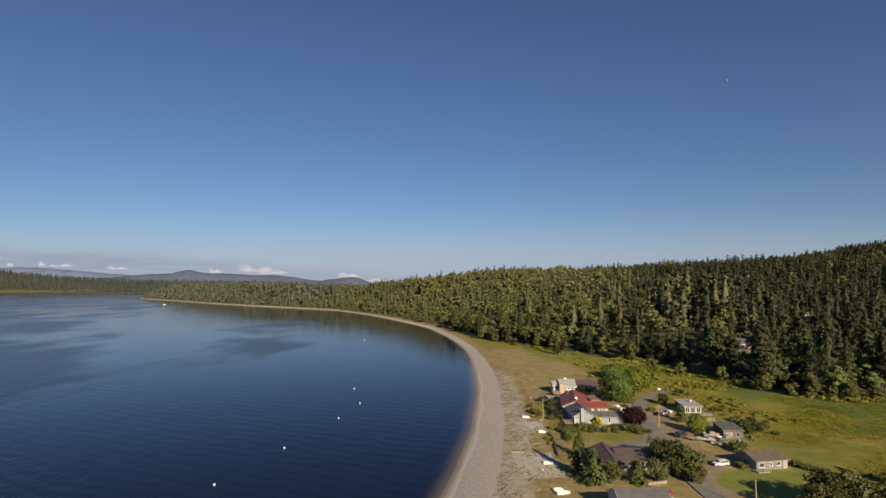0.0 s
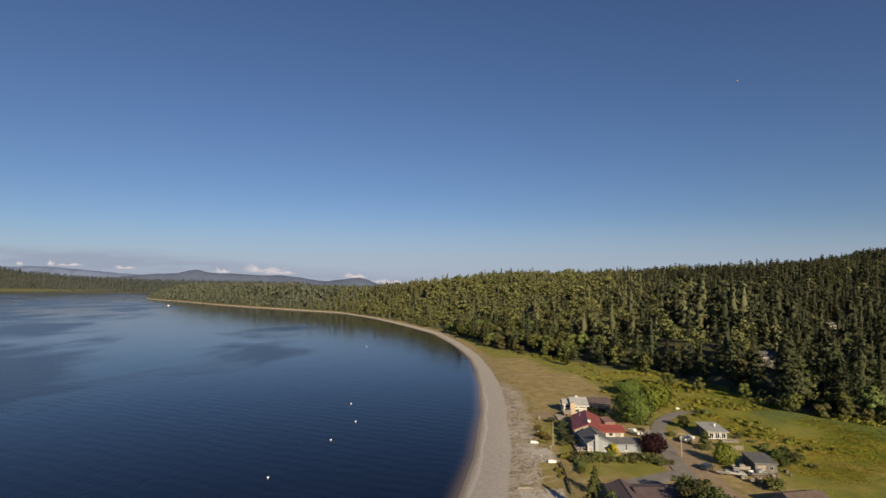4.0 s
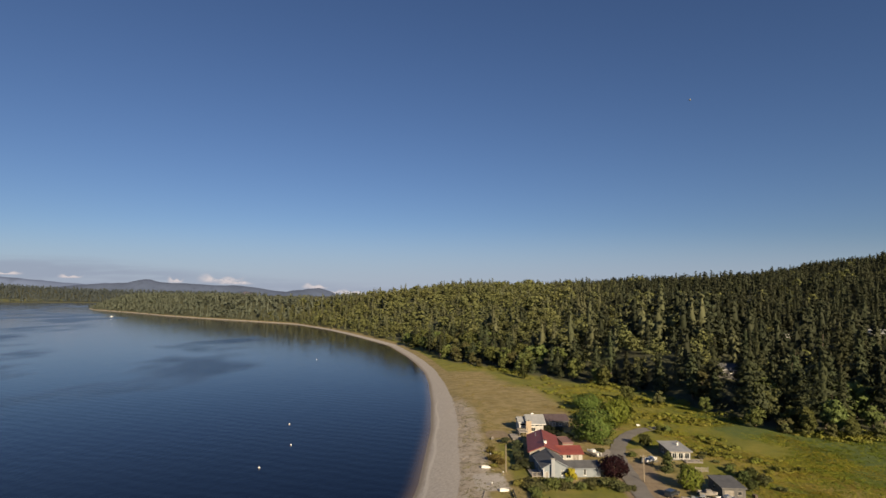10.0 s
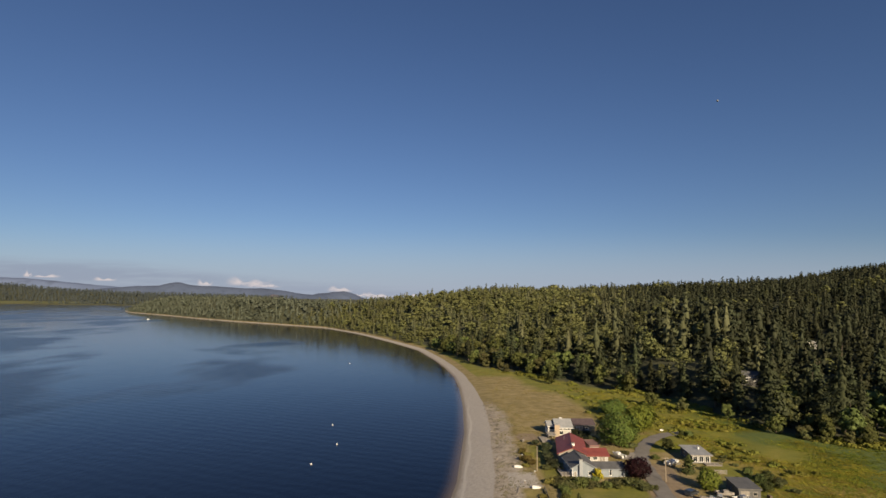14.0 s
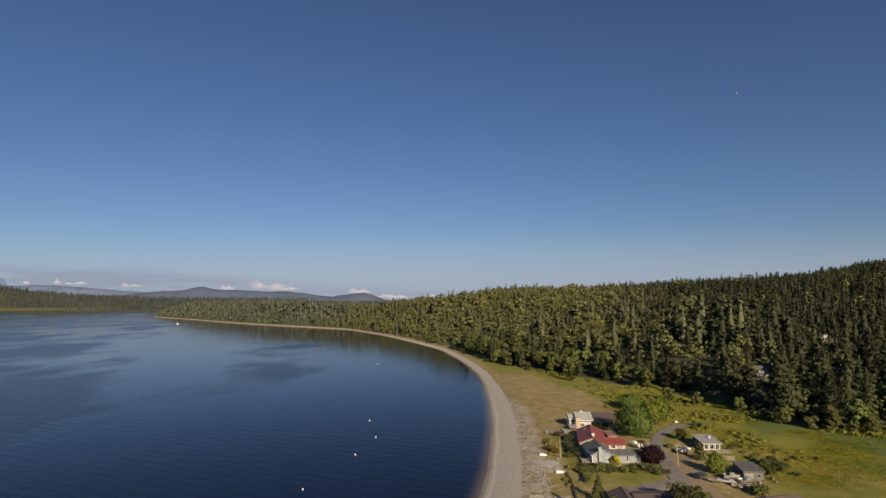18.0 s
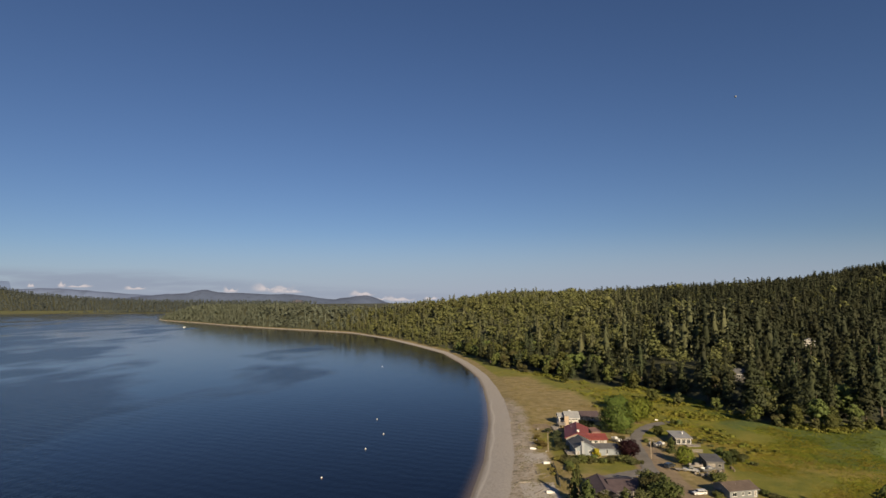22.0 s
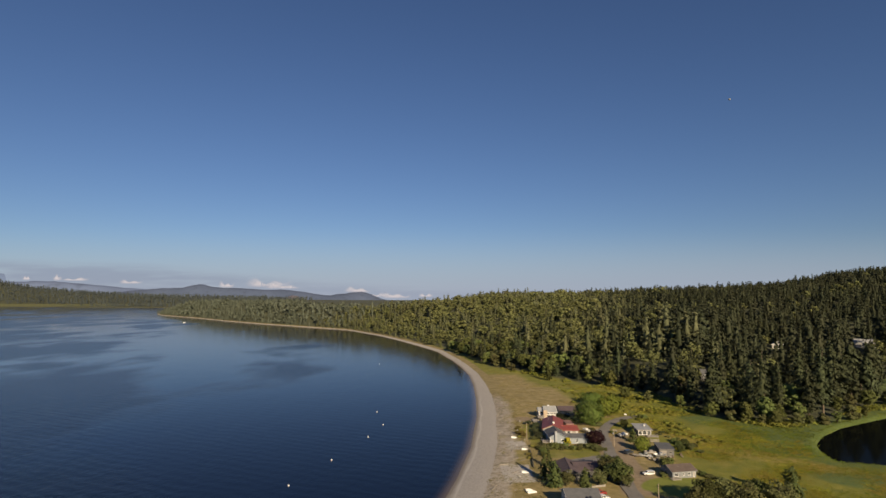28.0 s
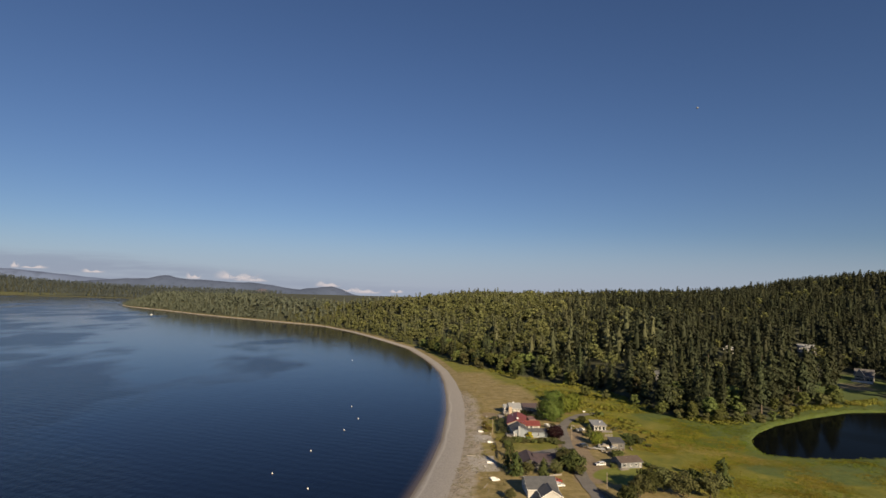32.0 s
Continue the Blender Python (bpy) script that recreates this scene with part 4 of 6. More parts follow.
# pale house with grey roofs
grey = thing("house", "pale blue-grey boarded house with dark grey shingle roofs", "house", 0, 0, 0, 3.0)
block(grey, 51.6, 223.2, 8.2, 12.4, 3.2, 1.9, "y", GREY_WALL, SLATE, 0.5, edge=GREY_WALL, holes={"s": [(0.6, 0.0, 1.0, 2.1, 1), (5.6, 1.0, 1.6, 1.2)], "w": [(2, 1, 1.5, 1.2), (6.5, 1, 2.2, 1.3)], "e": [(7, 1, 1.4, 1.2)]})
block(grey, 61.0, 222.2, 10.4, 7.4, 2.5, 1.0, "x", GREY_WALL, SLATE, 0.4, edge=GREY_WALL, holes={"s": [(1.2, 0.9, 1.0, 1.1), (5.0, 0.5, 0.8, 1.8)], "e": [(2, 0.9, 1.6, 1.1)]})
chimney(grey, 50.4, 216.5, -0.5, 5.7, 1.15, 0.8, STONE)
part("corner_trim", boxes((47.5, 47.7, 216.9, 216.98, 0, 3.2)), TRIM, grey)
part("corner_trim", boxes((55.45, 55.65, 216.9, 216.98, 0, 3.2)), TRIM, grey)
deck(grey, 44.2, 47.4, 218.0, 224.5, 0.6)

# red-roofed house
red = thing("house", "low white house with red metal roofs and a white chimney", "house", 0, 0, 0, 3.0)
block(red, 53.7, 242.8, 9.6, 21.0, 3.1, 1.9, "y", SAND_WALL, RED_ROOF, 0.5, spin=-11, edge=RED_ROOF, holes= {"w": [(2, 0.8, 2.4, 1.4), (7, 0.8, 2.4, 1.4), (12, 0, 1.2, 2.1, 1)], "s": [(2, 1, 1.6, 1.2)]})
block(red, 60.1, 237.4, 8.8, 8.2, 2.4, 1.2, "x", WHITE_WALL, RED_ROOF, 0.5, edge=RED_ROOF, holes={"s": [(0.9, 0.9, 1.6, 1.1), (3.4, 0.9, 1.6, 1.1), (5.6, 0.1, 2.2, 2.0, 1)]})
chimney(red, 52.7, 235.8, 2.5, 5.7, 1.0, 0.9, TRIM)
vent(red, 52.0, 246.4, 5.0)
FADED = plain("faded red roofing", (0.19, 0.105, 0.09), (0.26, 0.15, 0.13), 0.6, 0.8, bump=0.3)
part("flat_roof", boxes((60.9, 64.6, 243.6, 251.6, 2.7, 3.0)), FADED, red, "faded pinkish flat roof with a raised edge")
part("side_wall", boxes((60.9, 64.4, 243.8, 251.4, -0.5, 2.69)), SAND_WALL, red)
for i in range(4):
    part("upstand", boxes(((60.9, 64.6, 243.44, 243.59), (60.9, 64.6, 251.61, 251.76), (60.72, 60.89, 243.6, 251.6), (64.61, 64.76, 243.6, 251.6))[i] + (2.6, 3.12)), FADED, red)

# white two-storey house
white = thing("house", "white two-storey house with light grey roofs and a tan chimney wall", "house", 0, 0, 0, 3.0)
block(white, 57.8, 273.2, 6.4, 8.6, 3.7, 2.1, "x", WHITE_WALL, ASH, 0.9, {"s": [(0.8, 2.35, 1.6, 1.3), (3.0, 2.35, 1.6, 1.3), (4.8, 2.35, 1.2, 1.3), (1.0, 0.6, 2.0, 1.4)], "w": [(2, 2.35, 1.6, 1.3)]})
block(white, 52.8, 274.4, 3.6, 6.2, 3.5, 1.3, "x", WHITE_WALL, ASH, 0.5, {"s": [(0.5, 2.1, 2.6, 1.2), (0.5, 0.5, 1.2, 1.2)], "w": [(1.4, 2.1, 2.4, 1.2)]})
chimney(white, 54.4, 268.0, -0.4, 4.6, 2.3, 1.0, TAN_WALL)
deck(white, 45.6, 49.1, 257.0, 266.0, 0.5)
deck(white, 49.4, 53.0, 262.6, 269.0, 1.7)
part("rooftop_box", boxes((56.8, 58.0, 273.8, 274.8, 5.5, 6.3), bevel=0.05), TRIM, white, "white rooftop box beside the ridge")
garage = thing("garage", "long dark-roofed garage in the shade of the large tree", "garage", 0, 0, 0, 3.0)
# Dark boards here stand in for the tree's shade on the garage.
block(garage, 68.4, 281.0, 8.4, 9.0, 2.6, 1.5, "x", DARK_WALL, PLUM_ROOF, 0.4, edge=DARK_WALL, holes={"s": [(0.8, 0.0, 2.6, 2.1, 1), (4.6, 0.9, 1.2, 1.0)], "e": [(3, 0.9, 1.4, 1.0)]})

# cottage by the meadow
cot = thing("cottage", "small cottage with a light grey low roof and white-framed windows", "house", 96.2, 238.0, -4, 3.0)
cot.scale = (0.86, 0.88, 0.94)
block(cot, 0, 0, 7.2, 11.6, 2.9, 0.5, "x", DARK_WALL, ASH, 0.6, edge=SAND_WALL, holes={"s": [(0.4, 0.6, 1.7, 1.9), (2.7, 0.6, 1.7, 1.9), (5.0, 0.6, 1.7, 1.9)], "e": [(3, 0.9, 1.6, 1.2), (7, 0.9, 1.2, 1.2)], "w": [(3, 0.9, 1.6, 1.2)]}, shed=True)
for i in range(3):
    a = -3.6 + 0.4 + 2.3 * i
    part("window_casing", boxes((a - 0.15, a - 0.01, -5.9, -5.81, 0.35, 2.7)), TRIM, cot, "broad white window casing")
    part("window_casing", boxes((a + 1.71, a + 1.85, -5.9, -5.81, 0.35, 2.7)), TRIM, cot, "broad white window casing")
deck(cot, 0.4, 6.2, -9.6, -6.3, 0.5)
chimney(cot, 1.6, 1.0, 3.0, 4.2, 0.5, 0.5, TRIM)
vent(cot, 2.6, 4.0, 3.4, 0.9)

# dark shed
shed = thing("workshop", "dark boarded workshop with a flat grey roof beside trailers", "shed", 94.0, 204.8, -7, 3.0)
shed.scale = (0.9, 0.9, 0.95)
block(shed, 0, 0, 6.4, 9.6, 2.8, 0.35, "x", DARK_WALL, SLATE, 0.35, edge=DARK_WALL, holes={"s": [(0.6, 0.0, 2.6, 2.2, 1), (4.2, 1.0, 1.2, 1.0)], "w": [(3.0, 0.9, 1.2, 1.0)]}, shed=True, trim=SAND_WALL)

# brown-roofed bungalow on the lawn
bung = thing("bungalow", "light grey bungalow with a brown shingle roof on a lawn", "house", 88.3, 176.8, 12, 3.0)
bung.scale = (0.82, 0.84, 0.95)
block(bung, 0, 0, 11.6, 8.8, 2.5, 1.35, "x", SLATE_WALL, BROWN_ROOF, 0.55, edge=SLATE_WALL, holes={"s": [(1.0, 0.7, 1.9, 1.3), (5.0, 0.9, 0.9, 1.0), (7.6, 0.9, 1.3, 1.0), (10.2, 0.1, 0.9, 1.9, 1)], "w": [(3, 0.9, 1.5, 1.1)], "e": [(3, 0.9, 1.5, 1.1)]})
deck(bung, -7.6, -3.4, -7.2, -4.4, 0.4)
vent(bung, 3.6, 1.6, 3.3, 0.5)
vent(bung, -0.8, -1.2, 3.3, 0.4)

# plum-roofed house among trees
plum = thing("house", "low house with a faded plum-brown shingle roof among trees", "house", 0, 0, 0, 3.0)
block(plum, 56.6, 178.6, 13.6, 11.6, 2.4, 1.25, "x", DARK_WALL, PLUM_ROOF, 0.55, edge=DARK_WALL, trim=SAND_WALL, holes={"s": [(3, 0.9, 1.8, 1.2), (6, 0, 1.0, 2.1, 1), (9, 0.9, 1.8, 1.2)], "e": [(4, 0.9, 1.8, 1.2)]})
block(plum, 47.4, 177.0, 6.6, 13.6, 2.4, 1.35, "y", DARK_WALL, PLUM_ROOF, 0.55, edge=DARK_WALL, trim=SAND_WALL, spin=-4, holes={"s": [(0.8, 0.8, 1.6, 1.2), (3.6, 0.8, 1.8, 1.2)], "w": [(4, 0.9, 1.8, 1.2), (9, 0.9, 1.4, 1.2)]})
vent(plum, 58.0, 180.4, 3.5, 0.4)

# near house with cross gable
near_house = thing("house", "large house with dark grey roofs and a white front gable", "house", 0, 0, 0, 3.0)
block(near_house, 44.9, 145.6, 10.1, 11.4, 3.0, 2.3, "x", WHITE_WALL, SLATE, 0.5, {"w": [(3, 0.9, 1.8, 1.3), (7, 0.9, 1.5, 1.3)], "e": [(3, 0.9, 1.8, 1.3)], "n": [(3, 0.9, 1.8, 1.3)]})
block(near_house, 46.6, 136.5, 6.4, 6.6, 3.0, 1.9, "y", WHITE_WALL, SLATE, 0.5, {"s": [(0.6, 0.2, 5.0, 2.1, 1)], "w": [(2, 0.9, 1.5, 1.2)]})
vent(near_house, 41.4, 148, 4.6, 0.4)

for home in (grey, red, white, garage, plum, near_house):
    settle(home)
grey.scale, red.scale, white.scale = (0.9, 0.93, 1.0), (0.95, 0.97, 1.0), (0.88, 0.9, 1.0)
red.location.x += 0.5
white.location.x += 0.7

# houses in the wood
lodge = thing("lodge", "grey gabled lodge with a wide white deck in a clearing", "house", 379, 404, -45, None)
lodge.scale = (0.74, 0.74, 1.0)
block(lodge, 1.5, 3, 17.0, 11.0, 4.8, 5.0, "x", SAND_WALL, LODGE_ROOF, 0.9, {"s": [(11, 0.4, 2.2, 2.0), (14, 0.4, 2.0, 2.0)], "e": [(3, 1, 2, 1.4)]}, base=-3.2)
block(lodge, -2.2, -4.4, 9.0, 3.7, 4.8, 5.4, "y", SAND_WALL, LODGE_ROOF, 0.8, {"s": [(0.8, 0.4, 2.2, 2.2), (3.4, 0.4, 2.2, 2.2), (6.0, 0.4, 2.2, 2.2), (1.4, 3.0, 6.0, 1.4)]}, base=-3.2)
part("terrace", boxes((-9.5, 10, -10.6, -6.3, -0.5, 0.0)), TRIM, lodge, "white-edged timber deck")
part("terrace_front", boxes((-9.5, 10, -10.8, -10.62, -1.4, 1.0)), TRIM, lodge)
for i in range(6):
    part("terrace_post", boxes((-9.4 + 3.7 * i, -9.1 + 3.7 * i, -10.5, -10.2, -3.4, -0.52)), TIMBER, lodge)
hill_house = thing("house", "white house with grey roofs half hidden by conifers", "house", 402, 503, -40, None)
block(hill_house, 0, 0, 15, 9, 5, 2.6, "x", WHITE_WALL, ASH, 0.6, {"s": [(1, 1, 2, 1.5), (5, 1, 2, 1.5), (10, 1, 2, 1.5), (2, 3.2, 2, 1.2), (9, 3.2, 2, 1.2)]}, base=-3)
block(hill_house, 11, -4, 8, 7, 3.4, 2.0, "y", WHITE_WALL, ASH, 0.6, {"s": [(1.5, 0.8, 4.5, 2.0)]}, base=-3)
cabin = thing("house", "white cabin glimpsed between tall conifers", "house", 316, 497, -30, None)
block(cabin, 0, 0, 9, 7, 4.2, 2.4, "y", WHITE_WALL, ASH, 0.6, {"s": [(1.2, 1, 2.4, 1.4), (5.2, 1, 2.4, 1.4)]}, base=-3)
dark_cabin = thing("cabin", "dark cabin with a slate roof in the shade of the wood", "house", 182, 352, -24, None)
block(dark_cabin, 0, 0, 9, 7, 4.5, 2.6, "x", DARK_WALL, SLATE, 0.5, {"s": [(1.2, 2.4, 2.0, 1.3), (5.2, 2.4, 2.0, 1.3)]}, base=-2)

# ---- road and drives: sheets laid on the ground ----
def strip(name, label, pts, wide, mat, lift=0.06, category="road"):
    vs, fs = [], []
    pts = [Vector(p) for p in pts]
    fine = []
    for i in range(len(pts) - 1):
        p0, p1, p2, p3 = pts[max(i - 1, 0)], pts[i], pts[i + 1], pts[min(i + 2, len(pts) - 1)]
        for k in range(6):
            s = k / 6
            fine.append(0.5 * ((2 * p1) + (p2 - p0) * s + (2 * p0 - 5 * p1 + 4 * p2 - p3) * s * s + (3 * p1 - p0 - 3 * p2 + p3) * s ** 3))
    fine.append(pts[-1])
    for i, p in enumerate(fine):
        d = (fine[min(i + 1, len(fine) - 1)] - fine[max(i - 1, 0)]).normalized()
        n = Vector((-d.y, d.x))
        for s in (-1, -0.5, 0, 0.5, 1):
            q = p + n * s * wide / 2 * (1 + 0.08 * math.sin(i * 1.7 + s))
            vs.append((q.x, q.y, max(ground_z(q.x, q.y) + 0.35 * noise.noise((q.x * 0.05, q.y * 0.05, 0.0)), ground_z(q.x, q.y)) + lift + 0.05 * (1 - s * s)))
        if i:
            for j in range(4):
                a = (i - 1) * 5 + j
                fs += [(a, a + 1, a + 6), (a, a + 6, a + 5)]
    return tagged(new(name, tri_mesh(name, vs, fs, [mat])), label, category, kind="structure")


strip("road", "narrow worn asphalt lane between the houses", [(66, 60), (64.5, 110), (64.6, 140), (65.2, 160), (68.5, 185), (71.8, 208.4), (74.2, 222), (76.5, 234.5), (79.5, 243.2), (84.4, 253.7), (91, 263.5), (98.6, 270.6), (108, 275)], 5.0, ASPHALT, 0.16)
strip("road_drive", "grey drive in front of the plum-roofed house", [(70.5, 199.5), (66, 197.6), (60.5, 195), (55, 192.2), (49, 189.6)], 6.0, ASPHALT, 0.13)
strip("road_verge", "gravel drive beside the lane bend", [(78.5, 244), (74.5, 240.5), (70, 239)], 4.5, GRAVEL, 0.12)


# ---- trees and shrubs in the settlement ----
def shrub_kind(key, r, h, n, size, mat, lobes=9):
    c = np.stack([rng.uniform(-0.55, 0.55, lobes) * r, rng.uniform(-0.55, 0.55, lobes) * r, rng.uniform(0.25, 0.6, lobes) * h], 1)
    v, f = leafage(rng, n, c, rng.uniform(0.3, 0.5, lobes) * min(r, h) + 0.1 * r, size, 0.85, 0.5, 0.5)
    v[:, 2] = np.maximum(v[:, 2], -0.1)
    KINDS[key] = (tri_mesh(key + " leaves", v, f, [mat]), trunk_mesh("stem", rng, h * 0.55, 0.09, 5, r * 0.6, 0.1), h)


shrub_kind("shrub_a", 2.0, 2.4, 640, 0.25, LEAFY, 14)
shrub_kind("shrub_b", 2.4, 2.0, 640, 0.25, OLIVE, 14)
shrub_kind("shrub_c", 1.7, 3.4, 640, 0.25, CONIFER, 14)
shrub_kind("shrub_d", 2.2, 1.8, 560, 0.24, foliage("dry bush leaves", (0.120, 0.112, 0.030), (0.175, 0.152, 0.046)), 14)
shrub_kind("shrub_y", 1.5, 3.6, 620, 0.24, YELLOW, 7)
kind_of_tree("great", round_crown(rng, 15.0, 7.2, 5600, 0.40, 0.02, 0.5, 0.24), BRIGHT, trunk_mesh("great trunk", rng, 14, 0.5, 10, 6, 0.15), 17)
kind_of_tree("purple", round_crown(rng, 9.4, 4.5, 2600, 0.36, 0.08, 0.46, 0.26), PURPLE, trunk_mesh("purple trunk", rng, 8, 0.3, 8, 3.5, 0.12), 9.6)
kind_of_tree("garden", broad_crown(rng, 9.0, 4.4, 2900, 0.34, 0.06, 30, 0.55, 0.5), OLIVE, trunk_mesh("garden trunk", rng, 8, 0.25, 7, 3, 0.12), 9)
kind_of_tree("garden_light", round_crown(rng, 9.0, 3.8, 1900, 0.38, 0.04, 0.5, 0.26), LIGHTLEAF, trunk_mesh("light trunk", rng, 8, 0.25, 7, 3, 0.12), 9)
kind_of_tree("garden_dark", broad_crown(rng, 10.0, 4.2, 3000, 0.34, 0.04, 32, 0.55, 0.5), DARKLEAF, trunk_mesh("dark trunk", rng, 9, 0.28, 7, 3, 0.12), 10)
kind_of_tree("spire", conifer(rng, 12.0, 2.4, 44, 12, 0.04, 0.6), DARKLEAF, trunk_mesh("spire trunk", rng, 11.5, 0.2), 12)
kind_of_tree("wide_conifer", conifer(rng, 11.0, 4.4, 40, 14, 0.03, 0.7), DARKLEAF, trunk_mesh("wide trunk", rng, 10.5, 0.25), 11)

tree("broadleaf_tree", "great", 75.2, 255.6, 0.75, 0.4, "large round green broadleaf tree beside the red-roofed house", "", 1.22)
tree("broadleaf_tree", "great", 91.0, 310.0, 0.44, 2.1, "olive green spreading tree behind the large one", "", 1.9)
tree("broadleaf_tree", "garden_light", 95.6, 283.0, 1.15, 1.1, "yellowish green broad bush-like tree by the lane bend")
tree("broadleaf_tree", "garden_light", 88.6, 275.0, 1.1, 3.9, "yellowish green broad bush-like tree by the lane bend")
kind_of_tree("pine", conifer(rng, 27.0, 5.4, 46, 16, 0.34, 1.0), CONIFER, trunk_mesh("pine trunk", rng, 26, 0.45, 6, 2.5, 0.25), 27)
for x, y, s in ((308, 348, 0.9), (302, 341, 1.0), (296, 336, 0.85), (264, 316, 0.8), (272, 324, 1.0), (280, 331, 0.95), (288, 342, 0.9), (297, 385, 0.9), (314, 354, 0.8), (258, 322, 1.0), (276, 338, 0.85), (354, 341, 0.9), (361, 347, 0.8), (348, 335, 0.8)):
    tree("conifer_tree", "pine", x, y, s * 1.32, x * 1.7, "tall conifer with a bare lower trunk beside the clearing", "trees beside the clearing", 0.95)
# Conifers added on the sun side to keep the dark cabin shaded.
for x, y, n in ((190, 338, 3), (194, 346, 0), (187, 342, 5)):
    tree("conifer_tree", "conifer%d" % n, x, y, 0.95, x * 1.3, "tall dark green conifer shading a cabin", "trees at the edge of the wood")
tree("purple_tree", "purple", 68.7, 217.6, 0.66, 0.2, "round dark purple-leaved tree at the lane", "", 1.22)
GARDEN = [("garden_light", 85.6, 207.6, 0.66, "small light green tree beside the workshop"), ("wide_conifer", 87.2, 223.4, 0.55, "dark garden tree beside the cottage"), ("garden_dark", 91.2, 249.0, 0.5, "dark garden tree beside the cottage"),
          ("spire", 41.6, 184.0, 0.62, "slender dark conifer beside the plum-roofed house"), ("spire", 37.6, 170.5, 0.8, "slender dark conifer screening the plum-roofed house"), ("wide_conifer", 40.0, 163.0, 0.85, "dark spreading conifer screening the plum-roofed house"),
          ("garden", 44.4, 163.6, 0.62, "olive green tree screening the plum-roofed house"), ("wide_conifer", 50.6, 163.6, 0.62, "dark spreading conifer screening the plum-roofed house"), ("garden", 55.8, 164.0, 0.62, "olive green tree screening the plum-roofed house"),
          ("garden", 60.6, 171.0, 0.85, "dark leafy tree between the lane and the house"), ("garden_dark", 63.4, 165.6, 0.95, "dark leafy tree between the lane and the house"), ("garden_dark", 64.4, 175.5, 0.8, "dark leafy tree between the lane and the house"),
          ("garden", 62.2, 181.0, 0.7, "dark leafy tree between the lane and the house"), ("garden", 65.0, 163.0, 0.55, "olive green tree between the lane and the house"),
          ("garden", 79.5, 141.0, 0.85, "broad olive green tree on the lawn's edge"), ("garden_dark", 84.5, 145.5, 0.95, "dark broad tree on the lawn's edge"), ("garden", 90.0, 146.0, 0.95, "broad olive green tree on the lawn's edge"),
          ("garden", 95.0, 141.5, 0.95, "broad olive green tree on the lawn's edge"), ("garden_dark", 101.5, 147.5, 0.9, "dark broad tree on the lawn's edge"), ("garden", 104.5, 141.0, 1.0, "broad olive green tree on the lawn's edge"),
          ("wide_conifer", 115.5, 152.0, 1.0, "dark spreading conifer at the meadow's edge"), ("garden", 109.5, 146.0, 0.8, "broad olive green tree on the lawn's edge"), ("garden_dark", 72.0, 133.0, 0.8, "dark broad tree on the lawn's edge"),
          ("garden", 33.5, 138.0, 0.42, "small olive tree in front of the near house"), ("garden_dark", 102.6, 211.5, 0.42, "dark bushy tree behind the workshop"), ("garden_dark", 106.4, 214.0, 0.42, "dark bushy tree behind the workshop"),
          ("garden_dark", 101.5, 205.5, 0.38, "dark bushy tree behind the workshop"), ("garden", 107.5, 209.0, 0.34, "bushy olive tree behind the workshop"), ("spire", 80.5, 402.0, 1.1, "young light green conifer in front of the wood")]
for key, x, y, s, label in GARDEN:
    tree("conifer_tree" if key in ("spire", "wide_conifer") else "garden_tree", key, x, y, s, rng.uniform(0, 6.28), label, "garden trees", rng.uniform(0.95, 1.15))
# Dark shrubs added beside the walls to stand in for the houses' shadow.
for x, y, q, key in ((45.4, 226.5, 0.9, "shrub_c"), (44.6, 229.5, 1.1, "shrub_c"), (44.4, 233.5, 0.8, "shrub_c"), (44.8, 237.0, 1.0, "shrub_c"), (45.4, 241.0, 0.9, "shrub_c"), (46.6, 246.5, 1.1, "shrub_c"), (47.0, 251.0, 0.9, "shrub_c"), (44.0, 255.0, 0.9, "shrub_c"), (62.6, 252.5, 1.0, "shrub_c"), (64.6, 258.5, 1.2, "shrub_c"), (62.0, 263.0, 1.1, "shrub_c"), (66.0, 266.5, 1.2, "shrub_c"), (67.6, 259.0, 1.0, "shrub_c"), (63.4, 270.0, 1.0, "shrub_c")):
    tree("shrub", key, x, y, q, 3.1 * x, "dark evergreen shrub standing in for shade beside the houses", "garden shrubs", 1.2)["category"] = "shrub"
tree("yellow_shrub", "shrub_y", 55.9, 216.0, 1.3, 0.5, "bright yellow-leaved shrub against the pale house", "", 0.85)
HEDGE = [(x, 208.4 + 5.2 * rng.random(), 0.35 + 1.15 * rng.random() ** 1.6) for x in np.arange(42.5, 68, 1.3)] + [(x, 214.6 + 0.6 * math.sin(2 * x), 0.7) for x in np.arange(48.0, 55, 2.2)]
HEDGE += [(106.6, 271.5, 0.9), (109.0, 269.5, 1.0), (73.6, 243.0, 0.8), (88.4, 188.8, 1.2), (91.0, 190.5, 1.0), (79.0, 252.0, 1.1)]
HEDGE += [(42 + 1.5 * math.sin(k), 200 + 3.2 * k, 0.8) for k in range(4)] + [(42.5, 226, 0.8)]
HEDGE += [(104 + 0.6 * k + 2 * math.sin(k * 2.1), 243 - 4.2 * k, 0.45 + 0.5 * rng.random()) for k in range(10)]
HEDGE += [(81.5 + k * 1.1, 173.5 + 2.4 * k, 0.7) for k in range(3)] + [(96.0 + 1.1 * k, 178 - 2.2 * k, 0.7) for k in range(8)] + [(69.5, 207.5, 0.8), (67, 206.8, 0.8), (93, 226, 0.6), (84, 233, 0.7), (82.5, 238, 0.7), (87, 222, 0.6)]
